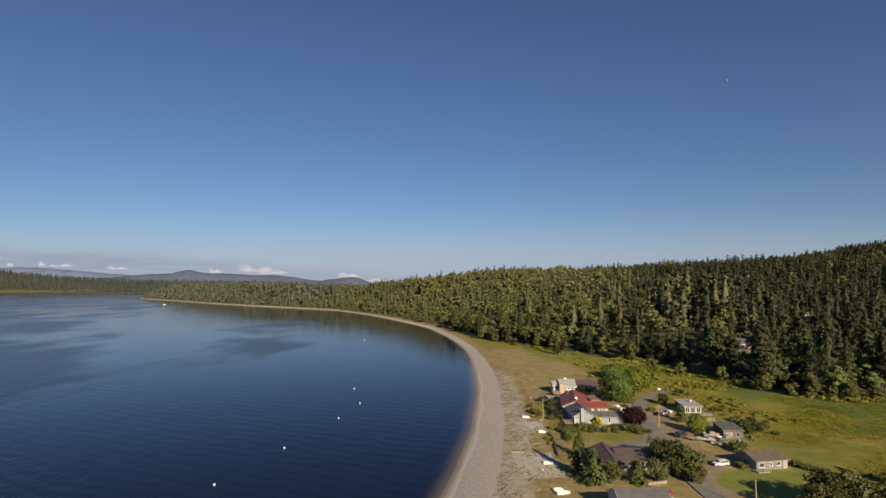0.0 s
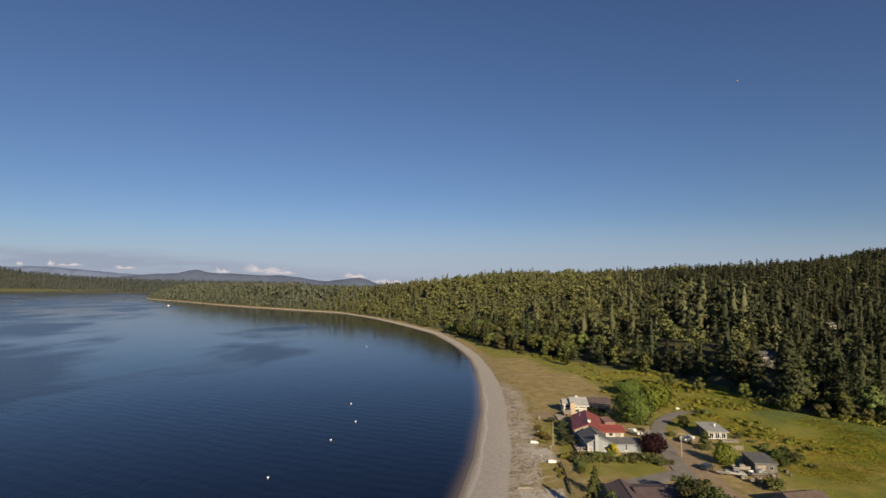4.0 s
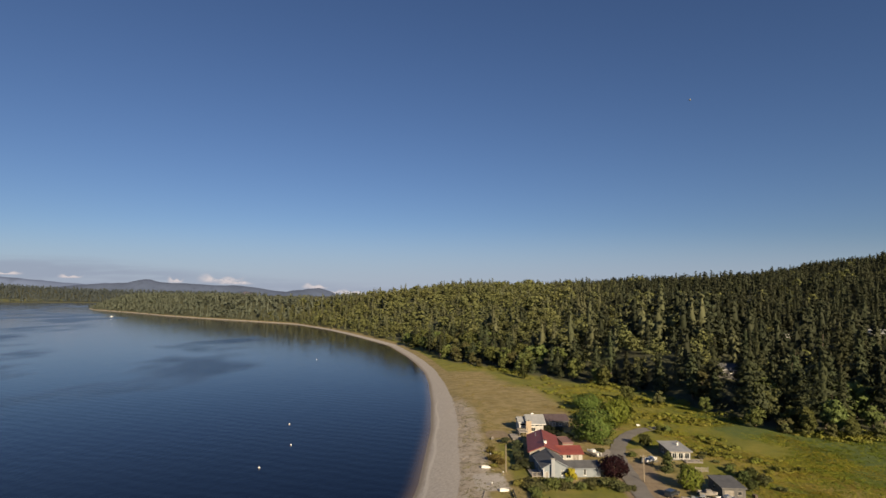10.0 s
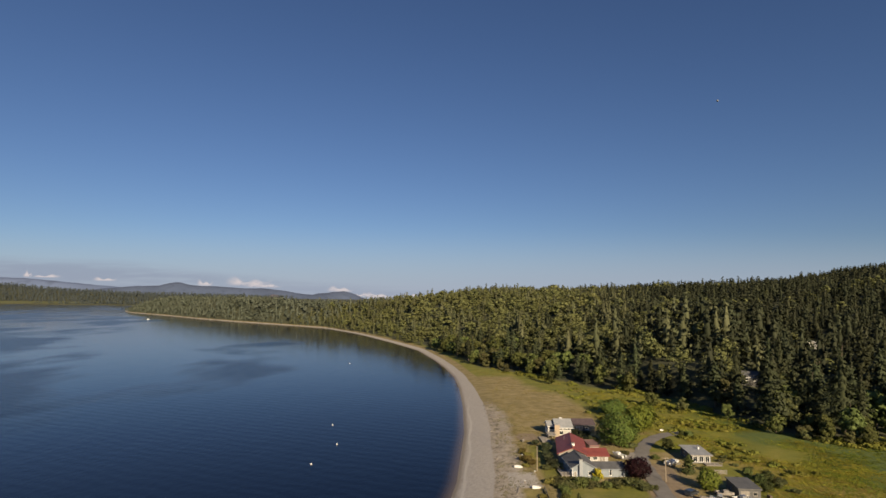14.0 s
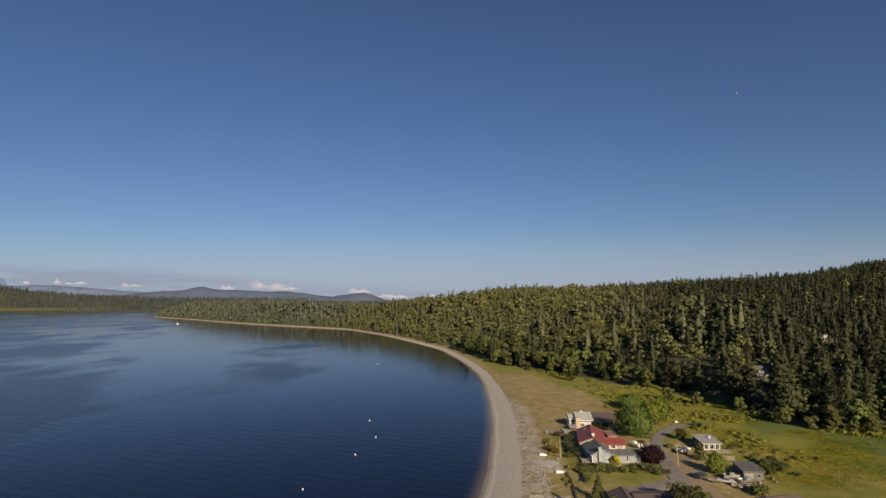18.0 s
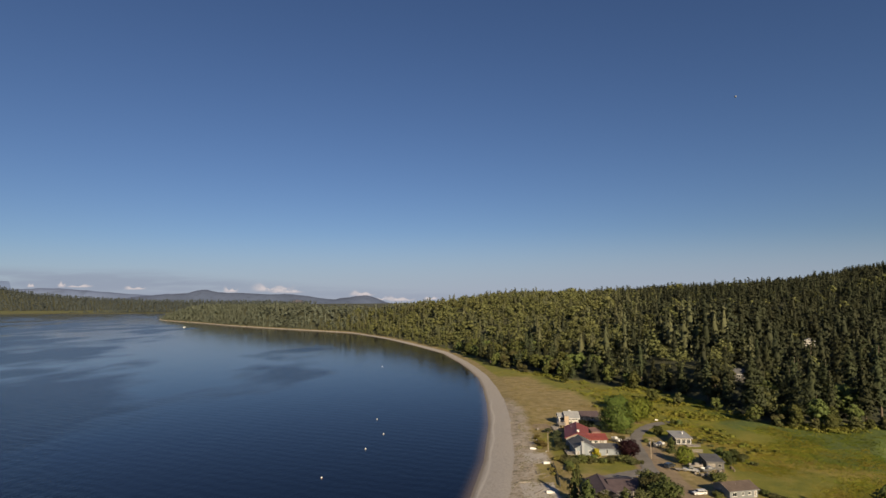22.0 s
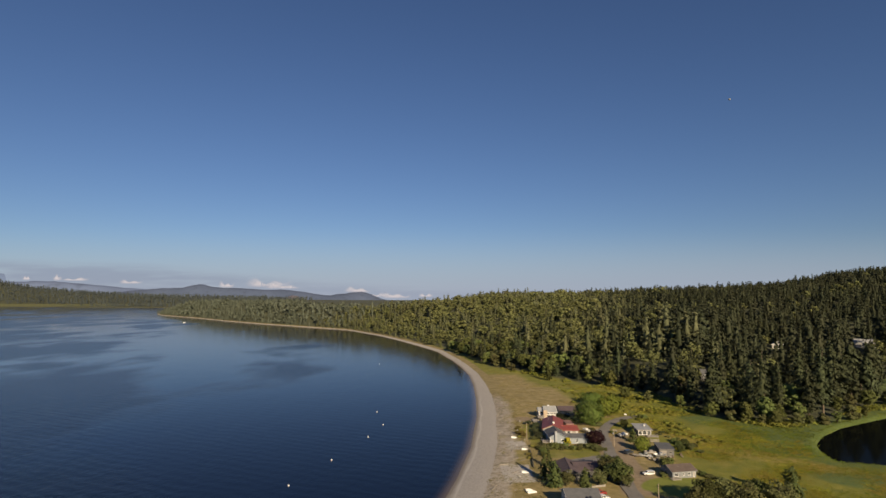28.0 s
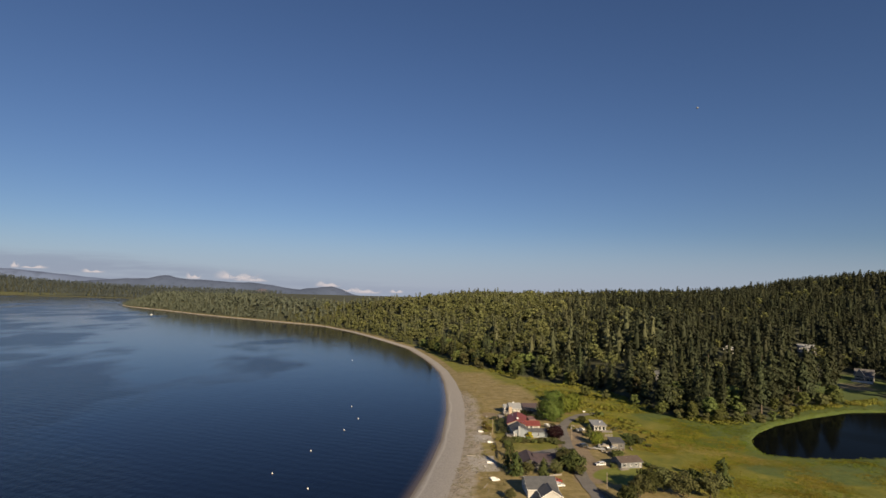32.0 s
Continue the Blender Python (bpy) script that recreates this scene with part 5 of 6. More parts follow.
for k, (x, y, s) in enumerate(((38.5, 232, 0.9), (37, 236, 1.0), (39, 240, 0.9), (37.5, 244, 0.7), (40.5, 213, 0.9), (36.2, 229, 0.6), (38.2, 248, 0.6), (35.8, 196, 0.5), (36.4, 201, 0.6))):
    tree("shrub", "shrub_d", x, y, s, 2.3 * k, "low straw-yellow bush at the garden edge above the beach", "garden shrubs", 1.1)["category"] = "shrub"
for x, y, s in HEDGE:
    tree("shrub", ("shrub_a", "shrub_b", "shrub_b")[rng.integers(0, 3)], x, y, s, rng.uniform(0, 6.28), "rounded green garden shrub", "garden shrubs", rng.uniform(0.9, 1.3))["category"] = "shrub"

# low growth: bushes along the wood and clumps of grass and reeds, too many to count
def scatter(n, x0, x1, y0, y1, keep):
    p = np.stack([rng.uniform(x0, x1, n), rng.uniform(y0, y1, n)], 1)
    return p[keep(p[:, 0], p[:, 1])]


def clumps(name, label, p, high, wide, leaves, mat, category="grass"):
    n = len(p)
    which = np.repeat(np.arange(n), leaves)
    h = np.repeat(rng.uniform(0.6, 1.3, n) * high, leaves) * rng.uniform(0.6, 1.1, n * leaves)
    a = rng.uniform(0, 6.283, n * leaves)
    r = rng.uniform(0.0, 1.0, n * leaves) * wide
    base = np.repeat(height(p[:, 0], p[:, 1]), leaves)
    c = np.stack([p[which, 0] + r * np.cos(a), p[which, 1] + r * np.sin(a), base - 0.05], 1)
    w = wide * rng.uniform(0.1, 0.26, n * leaves)
    b = rng.uniform(0, 6.283, n * leaves)
    side = np.stack([np.cos(b) * w, np.sin(b) * w, 0 * w], 1)
    tip = c + np.stack([rng.uniform(-1, 1, n * leaves) * wide * 1.3, rng.uniform(-1, 1, n * leaves) * wide * 1.3, h], 1)
    v = np.stack([c - side, c + side, tip], 1).reshape(-1, 3)
    ob = new(name, tri_mesh(name, v, np.arange(len(v)).reshape(-1, 3), [mat]))
    return tagged(ob, label, category, kind="stuff")


GRASS_G = foliage("meadow grass", (0.155, 0.168, 0.016), (0.200, 0.204, 0.022), False, 0.8, 0.05, 0.02)
GRASS_Y = foliage("dry grass", (0.225, 0.185, 0.038), (0.29, 0.23, 0.052), False, 0.8, 0.05, 0.01)
REED = foliage("reeds", (0.105, 0.142, 0.018), (0.140, 0.172, 0.026), False, 0.7, 0.06, 0.02)
DUNE = foliage("dune grass", (0.130, 0.130, 0.044), (0.185, 0.172, 0.062), False, 0.8, 0.05, 0.02)
nz = lambda x, y, s, k: np.array([noise.noise((a * s, b * s, k)) for a, b in zip(x, y)])
clumps("reeds", "dense green reeds round the pond and under the wood", scatter(9000, 116, 340, 178, 330, lambda x, y: (rim_distance(x, y) > 0.3) & (into_wood(x, y) < 2) & ((rim_distance(x, y) < 40) | (y > 244))), 0.36, 1.1, 8, REED)
clumps("meadow_grass", "long green and yellow meadow grass", scatter(9000, 92, 230, 140, 262, lambda x, y: (rim_distance(x, y) > 20) & (x > 100 + 0.15 * (200 - y)) & (np.abs(x - np.interp(y, [175, 190, 202, 215, 228, 245], [158, 141, 130, 121, 115, 109])) > 5)), 0.18, 0.7, 7, GRASS_G)
clumps("tall_grass", "taller green tufts standing in the meadow", scatter(12000, 100, 250, 140, 268, lambda x, y: (rim_distance(x, y) > 3) & (into_wood(x, y) < -2) & (x > 104 + 0.1 * (220 - y)) & (nz(x, y, 0.045, 31.0) > -0.15)), 0.21, 0.55, 9, REED)
clumps("brush", "tangled olive and straw-coloured growth in the near meadow", scatter(6000, 104, 200, 138, 225, lambda x, y: (rim_distance(x, y) > 6) & (x > 106 + 0.12 * (200 - y)) & (nz(x, y, 0.035, 51.0) > -0.2)), 0.34, 1.0, 8, foliage("brush leaves", (0.165, 0.168, 0.020), (0.225, 0.205, 0.030), False, 0.8, 0.05, 0.03))
ROUGH = foliage("rough grass", (0.205, 0.205, 0.026), (0.25, 0.235, 0.034), False, 0.8, 0.06, 0.02)
clumps("rough_grass", "rough olive and yellow growth behind the lane", scatter(6500, 80, 150, 212, 372, lambda x, y: (into_wood(x, y) < -1) & (x > np.interp(y, [212, 276, 290, 372], [108, 104, 84, 96]))), 0.28, 1.1, 9, ROUGH)
clumps("dry_grass", "tufts of dry yellow grass in the meadow", scatter(9000, 96, 200, 150, 262, lambda x, y: (rim_distance(x, y) > 10) & (x > 102) & ((nz(x, y, 0.06, 5.0) <= -0.12) & (x < 122) & (y < 215) | (np.abs(x - np.interp(y, [175, 190, 202, 215, 228, 245], [158, 141, 130, 121, 115, 109])) < 12))), 0.22, 0.9, 7, GRASS_Y)
clumps("field_grass", "low dry grass tufts on the field above the beach", scatter(9000, 28, 110, 255, 470, lambda x, y: (x - shore_x(y) > 16) & (into_wood(x, y) < 0) & (nz(x, y, 0.07, 9.0) > 0.02)), 0.2, 0.6, 6, foliage("field tufts", (0.20, 0.175, 0.045), (0.27, 0.22, 0.066), False, 0.8, 0.03, 0.03))
clumps("beach_grass", "tufts of dune grass between drift logs", scatter(9000, 8, 46, 120, 330, lambda x, y: (x - shore_x(y) > 13) & (x - shore_x(y) < 34) & (nz(x, y, 0.12, 2.0) > 0.02)), 0.24, 0.45, 7, DUNE)
pts = scatter(1300, 24, 330, 250, 520, lambda x, y: (into_wood(x, y) > -14) & (into_wood(x, y) < 6) & (rim_distance(x, y) > 8) & (x - shore_x(y) > 26) & (nz(x, y, 0.04, 1.0) > -0.25))
pts = np.concatenate([pts, scatter(160, 78, 140, 262, 400, lambda x, y: (into_wood(x, y) < 0) & (x - 78 > (300 - y) * 0.2) & (nz(x, y, 0.05, 7.0) > 0.12))])
pts = np.concatenate([pts, scatter(230, 84, 134, 276, 345, lambda x, y: (into_wood(x, y) < 0) & (np.hypot(x - 100, y - 272) > 8) & (nz(x, y, 0.06, 17.0) > -0.1))])
pts = np.concatenate([pts, scatter(150, 103, 132, 214, 280, lambda x, y: (np.abs(x - 104 - (272 - y) * 0.22 - 6) < 9) & (nz(x, y, 0.09, 23.0) > -0.05))])
pts = np.concatenate([pts, [(118 + 0.48 * k + rng.normal() * 1.2, 385 - k + rng.normal() * 1.2) for k in range(30)]])
vs, fs, o = [], [], 0
tall = scatter(12000, 24, 330, 250, 520, lambda x, y: (into_wood(x, y) > -8) & (into_wood(x, y) < 4) & (rim_distance(x, y) > 10) & (x - shore_x(y) > 28) & (nz(x, y, 0.05, 41.0) > np.where(x < 104, 0.12, -0.12)))
for i, (x, y) in enumerate(np.concatenate([pts, tall])):
    s = rng.uniform(1.8, 2.6) if len(pts) - 30 <= i < len(pts) else rng.uniform(0.5, 1.5) if i < len(pts) else rng.uniform(0.9, 2.8)
    v, f = leafage(rng, 90 if i < len(pts) else 84, np.array([[0, 0, 0.3 * s], [0.6 * s, 0.2, 0.2 * s], [-0.3, 0.5 * s, 0.35 * s]]), np.array([1.0, 0.8, 0.8]) * s, 0.34 if i < len(pts) else 0.38, 0.5 if i < len(pts) else 0.66, 0.9)
    vs.append(v + (x, y, ground_z(x, y)))
    fs.append(f + o)
    o += len(v)
tagged(new("thicket", tri_mesh("thicket", np.concatenate(vs), np.concatenate(fs), [THICKET])), "green and olive thicket bushes in front of the wood", "bushes", kind="stuff")

# ---- vehicles ----
def wheels(home, xs, y, r=0.34, w=0.22):
    for x in xs:
        for s in (-1, 1):
            wh = part("wheel", rod((x, s * y - w / 2, r), (x, s * y + w / 2, r), r, n=14), RUBBER, home)
            part("rim", rod((x, s * y - w / 2 - 0.01, r), (x, s * y + w / 2 + 0.01, r), r * 0.6, n=10), STEEL, wh)


def vehicle(name, label, x, y, turn, mat, profile, glass, length=4.6, width=1.8, group=""):
    """A body drawn from its side outline, rounded, with windows, lights, bumpers and wheels; the front looks to +x."""
    car = thing(name, label, "car", x, y, turn, 3.1, group)

    def side(pts, y0, y1, bevel):
        bm = prism([(p[0], p[1]) for p in pts], y0, y1)
        bm.transform(Matrix(((0, 1, 0, 0), (1, 0, 0, 0), (0, 0, 1, 0), (0, 0, 0, 1))))
        bmesh.ops.recalc_face_normals(bm, faces=bm.faces)
        bmesh.ops.bevel(bm, geom=bm.edges[:], offset=bevel, segments=2, affect="EDGES")
        return bm

    part("body", side(profile, -width / 2, width / 2, 0.07), mat, car)
    for s in (-1, 1):
        for g in glass:
            part("side_window", side(g, s * width / 2 - 0.05, s * width / 2 + 0.012, 0.004), GLASS, car)
    for kind, (ax, az), (bx, bz) in (("windscreen", profile[3], profile[4]), ("rear_window", profile[5], profile[6])):
        n = Vector((az - bz, bx - ax)).normalized() * (1 if kind == "windscreen" else -1)
        n = n if n.x * (1 if kind == "windscreen" else -1) > 0 else -n
        p, q = Vector((ax, az)).lerp(Vector((bx, bz)), 0.14), Vector((ax, az)).lerp(Vector((bx, bz)), 0.86)
        part(kind, side([p - n * 0.03, q - n * 0.03, q + n * 0.014, p + n * 0.014], -width / 2 + 0.14, width / 2 - 0.14, 0.003), GLASS, car)
    h = length / 2
    part("front_bumper", boxes((h - 0.06, h + 0.08, -width / 2 + 0.1, width / 2 - 0.1, 0.35, 0.6), bevel=0.03), PLASTIC, car)
    part("rear_bumper", boxes((-h - 0.08, -h + 0.06, -width / 2 + 0.1, width / 2 - 0.1, 0.35, 0.6), bevel=0.03), PLASTIC, car)
    for s in (-1, 1):
        part("headlight", boxes((h - 0.1, h + 0.02, s * (width / 2 - 0.3) - 0.16, s * (width / 2 - 0.3) + 0.16, 0.68, 0.84), bevel=0.02), STEEL, car)
        part("mirror", boxes((0.75, 0.9, s * (width / 2 + 0.1) - 0.1, s * (width / 2 + 0.1) + 0.1, 1.0, 1.16), bevel=0.02), mat, car)
    wheels(car, (-h + 0.85, h - 0.85), width / 2 - 0.1)
    return car


SUV = [(-2.3, 0.3), (2.3, 0.3), (2.3, 0.85), (1.2, 1.02), (0.55, 1.62), (-2.1, 1.66), (-2.3, 1.0)]
SUV_G = [[(0.95, 1.04), (0.48, 1.54), (-0.2, 1.56), (-0.2, 1.04)], [(-0.3, 1.04), (-0.3, 1.56), (-1.1, 1.57), (-1.1, 1.04)], [(-1.2, 1.04), (-1.2, 1.57), (-1.95, 1.57), (-2.1, 1.04)]]
PICKUP = [(-2.5, 0.4), (2.5, 0.4), (2.5, 0.95), (1.2, 1.08), (0.7, 1.68), (-0.5, 1.68), (-0.6, 1.0), (-2.5, 1.0)]
PICKUP_G = [[(1.0, 1.1), (0.62, 1.58), (0.1, 1.6), (0.1, 1.1)], [(0.0, 1.1), (0.0, 1.6), (-0.42, 1.6), (-0.48, 1.1)]]
vehicle("estate_car", "white estate car parked on bare earth", 77.0, 176.0, 190, CAR_WHITE, SUV, SUV_G).scale = (0.9, 0.9, 0.9)
vehicle("pickup_truck", "white pickup truck beside the near house", 52.9, 150.6, 8, CAR_WHITE, PICKUP, PICKUP_G, 5.0, 1.85)
vehicle("pickup_truck", "red pickup truck beside the near house", 53.1, 155.4, 6, CAR_RED, PICKUP, PICKUP_G, 5.0, 1.85)
vehicle("estate_car", "dark estate car parked at the workshop drive", 78.6, 203.4, 35, CAR_DARK, SUV, SUV_G)
vehicle("pickup_truck", "silver pickup truck among trailers by the workshop", 84.0, 198.6, -28, CAR_GREY, PICKUP, PICKUP_G, 5.0, 1.85)


def hull(length, width, deep, upturned=False):
    """A small boat's hull: pointed bow, flat stern, rounded bilge, open or upturned."""
    bm = bmesh.new()
    rows = []
    for i in range(9):
        s = i / 8
        half = width / 2 * (1 - max(0.0, (s - 0.35) / 0.65) ** 2.2) + 0.02
        keel = deep * (0.0 if s < 0.6 else (s - 0.6) ** 2 * 1.4)
        row = []
        for k in range(7):
            a = math.pi * k / 6
            row.append(bm.verts.new((-length / 2 + length * s, -half * math.cos(a), deep - (deep - keel) * math.sin(a) ** 0.6 + 0.12 * s * s)))
        rows.append(row)
    for a, b in zip(rows, rows[1:]):
        for k in range(6):
            bm.faces.new((a[k], a[k + 1], b[k + 1], b[k]))
    bm.faces.new(rows[0][::-1])
    bmesh.ops.recalc_face_normals(bm, faces=bm.faces)
    bmesh.ops.solidify(bm, geom=bm.faces[:], thickness=0.05)
    if upturned:
        bm.transform(Matrix.Translation((0, 0, deep + 0.12)) @ Matrix.Rotation(math.pi, 4, "X"))
    return bm


def dinghy(x, y, turn, length=3.4, width=1.5, label="white upturned dinghy on the upper beach", group="dinghies on the beach"):
    b = thing("dinghy", label, "boat", x, y, turn, None, group)
    part("hull", hull(length, width, 0.55, True), GEL, b)
    part("keel", boxes((-length / 2 + 0.1, length / 2 - 0.6, -0.03, 0.03, 0.66, 0.74)), TRIM, b)
    for s in (-1, 1):
        part("runner", boxes((-length / 2 + 0.2, length / 2 - 1.2, s * 0.35 - 0.02, s * 0.35 + 0.02, 0.62, 0.68)), TRIM, b)
    return b


for x, y, a in ((33.5, 228.2, -8), (35.7, 208.6, 4), (31.7, 178.0, 2), (30.4, 159.0, 18)):
    dinghy(x, y, a, 2.6, 1.2)
dinghy(31.2, 157.2, 12, 3.4, 1.4)
dinghy(101.2, 278.2, 10, 1.7, 0.7, "white upturned dinghy on grass beside the lane bend", "")


def trailer(home, length, width):
    part("frame_rail", boxes((-length / 2, length / 2, -width / 2, -width / 2 + 0.08, 0.45, 0.55), (-length / 2, length / 2, width / 2 - 0.08, width / 2, 0.45, 0.55)), STEEL, home)
    for i in range(4):
        x = -length / 2 + 0.1 + i * (length - 0.3) / 3
        part("cross_member", boxes((x, x + 0.08, -width / 2 + 0.081, width / 2 - 0.081, 0.45, 0.55)), STEEL, home)
    part("drawbar", boxes((length / 2, length / 2 + 1.3, -0.05, 0.05, 0.45, 0.54)), STEEL, home)
    wheels(home, (-0.4,), width / 2 + 0.15, 0.3, 0.18)


def motor_boat(x, y, turn, length=5.6, skin=None, label="white motor boat on a steel trailer"):
    skin = skin or GEL
    b = thing("motor_boat", label, "boat", x, y, turn, 3.1, "boats on trailers")
    bm = hull(length, 2.1, 0.95)
    bm.transform(Matrix.Translation((0, 0, 0.6)))
    part("hull", bm, skin, b)
    part("foredeck", boxes((0.5, length / 2 - 0.7, -0.75, 0.75, 1.42, 1.5), bevel=0.02), skin, b)
    part("cabin", boxes((-0.6, 0.9, -0.7, 0.7, 1.3, 2.1), bevel=0.12), skin, b)
    part("windscreen", boxes((0.9, 0.96, -0.6, 0.6, 1.6, 2.0)), GLASS, b)
    part("outboard", boxes((-length / 2 - 0.5, -length / 2 - 0.06, -0.18, 0.18, 0.7, 1.7), bevel=0.06), PLASTIC, b)
    part("seat", boxes((-2.0, -1.5, -0.7, 0.7, 1.0, 1.25), bevel=0.04), TIMBER, b)
    trailer(b, length * 0.8, 1.7)


motor_boat(69.6, 238.4, 118, 5.2)
motor_boat(85.0, 230.2, 20, 5.0)
motor_boat(89.6, 197.2, 8, 5.2, STEEL, "bare aluminium motor boat on a trailer by the workshop")
motor_boat(87.0, 201.2, -14, 4.6, TIMBER, "weathered grey boat on a trailer by the workshop")
# clutter stacked round the workshop
for k, (x, y) in enumerate(((91.6, 196.4), (93.4, 197.2), (94.8, 198.0), (86.2, 197.2), (84.6, 196.2), (99.4, 201.2), (98.9, 198.4), (92.6, 195.0))):
    if k % 3 == 0:
        c = thing("barrel", "rusty drum standing among the clutter by the workshop", "barrel", x, y, 0, 3.05, "clutter by the workshop")
        part("drum", rod((0, 0, 0), (0, 0, 0.88), 0.29, n=14), (BARK, STEEL)[k % 2], c)
        part("hoop", rod((0, 0, 0.3), (0, 0, 0.34), 0.305, n=14), STEEL, c)
        part("hoop", rod((0, 0, 0.58), (0, 0, 0.62), 0.305, n=14), STEEL, c)
    else:
        c = thing("crate", "weathered timber crate among the clutter by the workshop", "crate", x, y, 20 * k, 3.05, "clutter by the workshop")
        for q in range(4):
            part("slat", boxes((-0.55, 0.55, -0.42, 0.42, 0.02 + 0.2 * q, 0.19 + 0.2 * q), bevel=0.01), (TIMBER, DRIFT, BARK)[k % 3], c)
for x, y, a, label in ((80.9, 199.4, -30, "flat steel utility trailer loaded with timber"), (86.6, 193.4, 4, "flat steel utility trailer loaded with timber")):
    tr = thing("utility_trailer", label, "trailer", x, y, a, 3.1, "trailers by the workshop")
    trailer(tr, 3.4, 1.6)
    part("bed", boxes((-1.7, 1.7, -0.8, 0.8, 0.56, 0.62)), TIMBER, tr)
    for k in range(7):
        part("board", boxes((-1.6 + 0.1 * (k % 3), 1.7 + 0.12 * (k % 2), -0.7 + 0.2 * k, -0.52 + 0.2 * k, 0.63, 0.72 + 0.06 * (k % 3))), DRIFT, tr)
    part("tailboard", boxes((-1.74, -1.7, -0.8, 0.8, 0.62, 1.0)), STEEL, tr)

# ---- poles, fences, posts ----
def utility_pole(x, y, h, label, lamp=True):
    p = thing("utility_pole", label, "pole", x, y, 0, None)
    part("mast", rod((0, 0, -1), (0, 0, h), 0.17, 0.11, 10), POLE_WOOD, p)
    if not lamp:
        part("cap", rod((0, 0, h), (0, 0, h + 0.12), 0.13, 0.05, 10), STEEL, p)
        return
    part("crossarm", boxes((-0.9, 0.9, -0.12, -0.02, h - 0.7, h - 0.57)), POLE_WOOD, p)
    for s in (-0.75, 0.0, 0.75):
        part("insulator", rod((s, -0.07, h - 0.57), (s, -0.07, h - 0.38), 0.05), GEL, p)
    if lamp:
        arm = part("lamp_arm", rod((0, 0, h - 1.1), (0.9, -0.5, h - 0.8), 0.035), STEEL, p)
        part("lamp_head", boxes((0.75, 1.25, -0.62, -0.38, h - 0.86, h - 0.7), bevel=0.03), STEEL, arm)
        part("transformer", rod((-0.36, 0, h - 2.2), (-0.36, 0, h - 1.3), 0.24, n=12), STEEL, p)


utility_pole(75.8, 214.1, 7.6, "wooden utility pole with a lamp beside the lane")
utility_pole(38.9, 224.5, 7.6, "thin wooden pole at the seaward garden edge", False)
utility_pole(69.6, 146.4, 6.6, "pale wooden pole at the edge of the lawn", False)


def fence(label, pts, h=1.1, mat=None):
    f = thing("fence", label, "fence", 0, 0, 0, 0)
    for (xa, ya), (xb, yb) in zip(pts, pts[1:]):
        L, a = math.hypot(xb - xa, yb - ya), math.atan2(yb - ya, xb - xa)
        n = max(2, int(L / 2.2))
        for i in range(n + 1):
            x, y = xa + (xb - xa) * i / n, ya + (yb - ya) * i / n
            z = ground_z(x, y)
            part("post", boxes((x - 0.06, x + 0.06, y - 0.06, y + 0.06, z - 0.4, z + h + 0.1)), mat or TIMBER, f)
        for k in range(4):
            z0 = ground_z((xa + xb) / 2, (ya + yb) / 2) + 0.2 + k * (h - 0.2) / 4
            bm = boxes((0, L, 0.062, 0.09, z0, z0 + 0.17))
            bm.transform(pose(xa, ya, 0, 0, 0, math.degrees(a)))
            part("rail", bm, mat or TIMBER, f)
    return settle(f)


fence("dark weathered board fence above the beach", [(37.8, 207.2), (37.3, 199), (36.6, 191), (35.9, 184)], 1.0, DARK_WALL)
fence("grey board fence beside the cottage", [(94.6, 221.8), (98.2, 221.4)], 1.5)
fence("dark board fence along the lane", [(66.5, 148), (68.3, 141), (68.6, 132)], 0.9, DARK_WALL)
fence("low board fence behind the near house", [(57.5, 163.2), (51.5, 161.5)], 0.8)
for x, y in ((36.5, 239.5), (37.6, 221.5), (33.0, 212.5), (29.0, 171.0)):
    p = thing("marker_post", "short white-topped post on the upper beach", "post", x, y, 0, None, "marker posts")
    part("stake", rod((0, 0, -0.4), (0, 0, 0.8), 0.1, 0.09), POLE_WOOD, p)
    part("cap", rod((0, 0, 0.8), (0, 0, 1.05), 0.22, 0.2, 10), GEL, p)
pole = thing("bench", "weathered timber bench facing the beach", "bench", 40.4, 260.0, 60, None)
part("seat", boxes((-0.9, 0.9, -0.2, 0.2, 0.42, 0.48)), TIMBER, pole)
part("backrest", boxes((-0.9, 0.9, 0.21, 0.26, 0.5, 0.95)), TIMBER, pole)
for s in (-0.8, 0.8):
    part("leg", boxes((s - 0.05, s + 0.05, -0.18, 0.18, -0.1, 0.42)), TIMBER, pole)

# ---- driftwood ----
def log_mesh(length, r, seed):
    q = np.random.default_rng(seed)
    bm = bmesh.new()
    rings = []
    for i in range(5):
        x, rr = -length / 2 + length * i / 4, r * (1 - 0.1 * i) * q.uniform(0.85, 1.1)
        cy, cz = q.uniform(-0.25, 0.25) * r, q.uniform(0, 0.2) * r
        rings.append([bm.verts.new((x, cy + rr * math.cos(a), cz + rr * math.sin(a) + r * 0.7)) for a in (6.283 * k / 7 for k in range(7))])
    for a, b in zip(rings, rings[1:]):
        for k in range(7):
            bm.faces.new((a[k], a[(k + 1) % 7], b[(k + 1) % 7], b[k]))
    bm.faces.new(rings[0][::-1])
    bm.faces.new(rings[-1])
    me = bpy.data.meshes.new("log")
    bm.to_mesh(me)
    bm.free()
    me.materials.append(DRIFT)
    return me


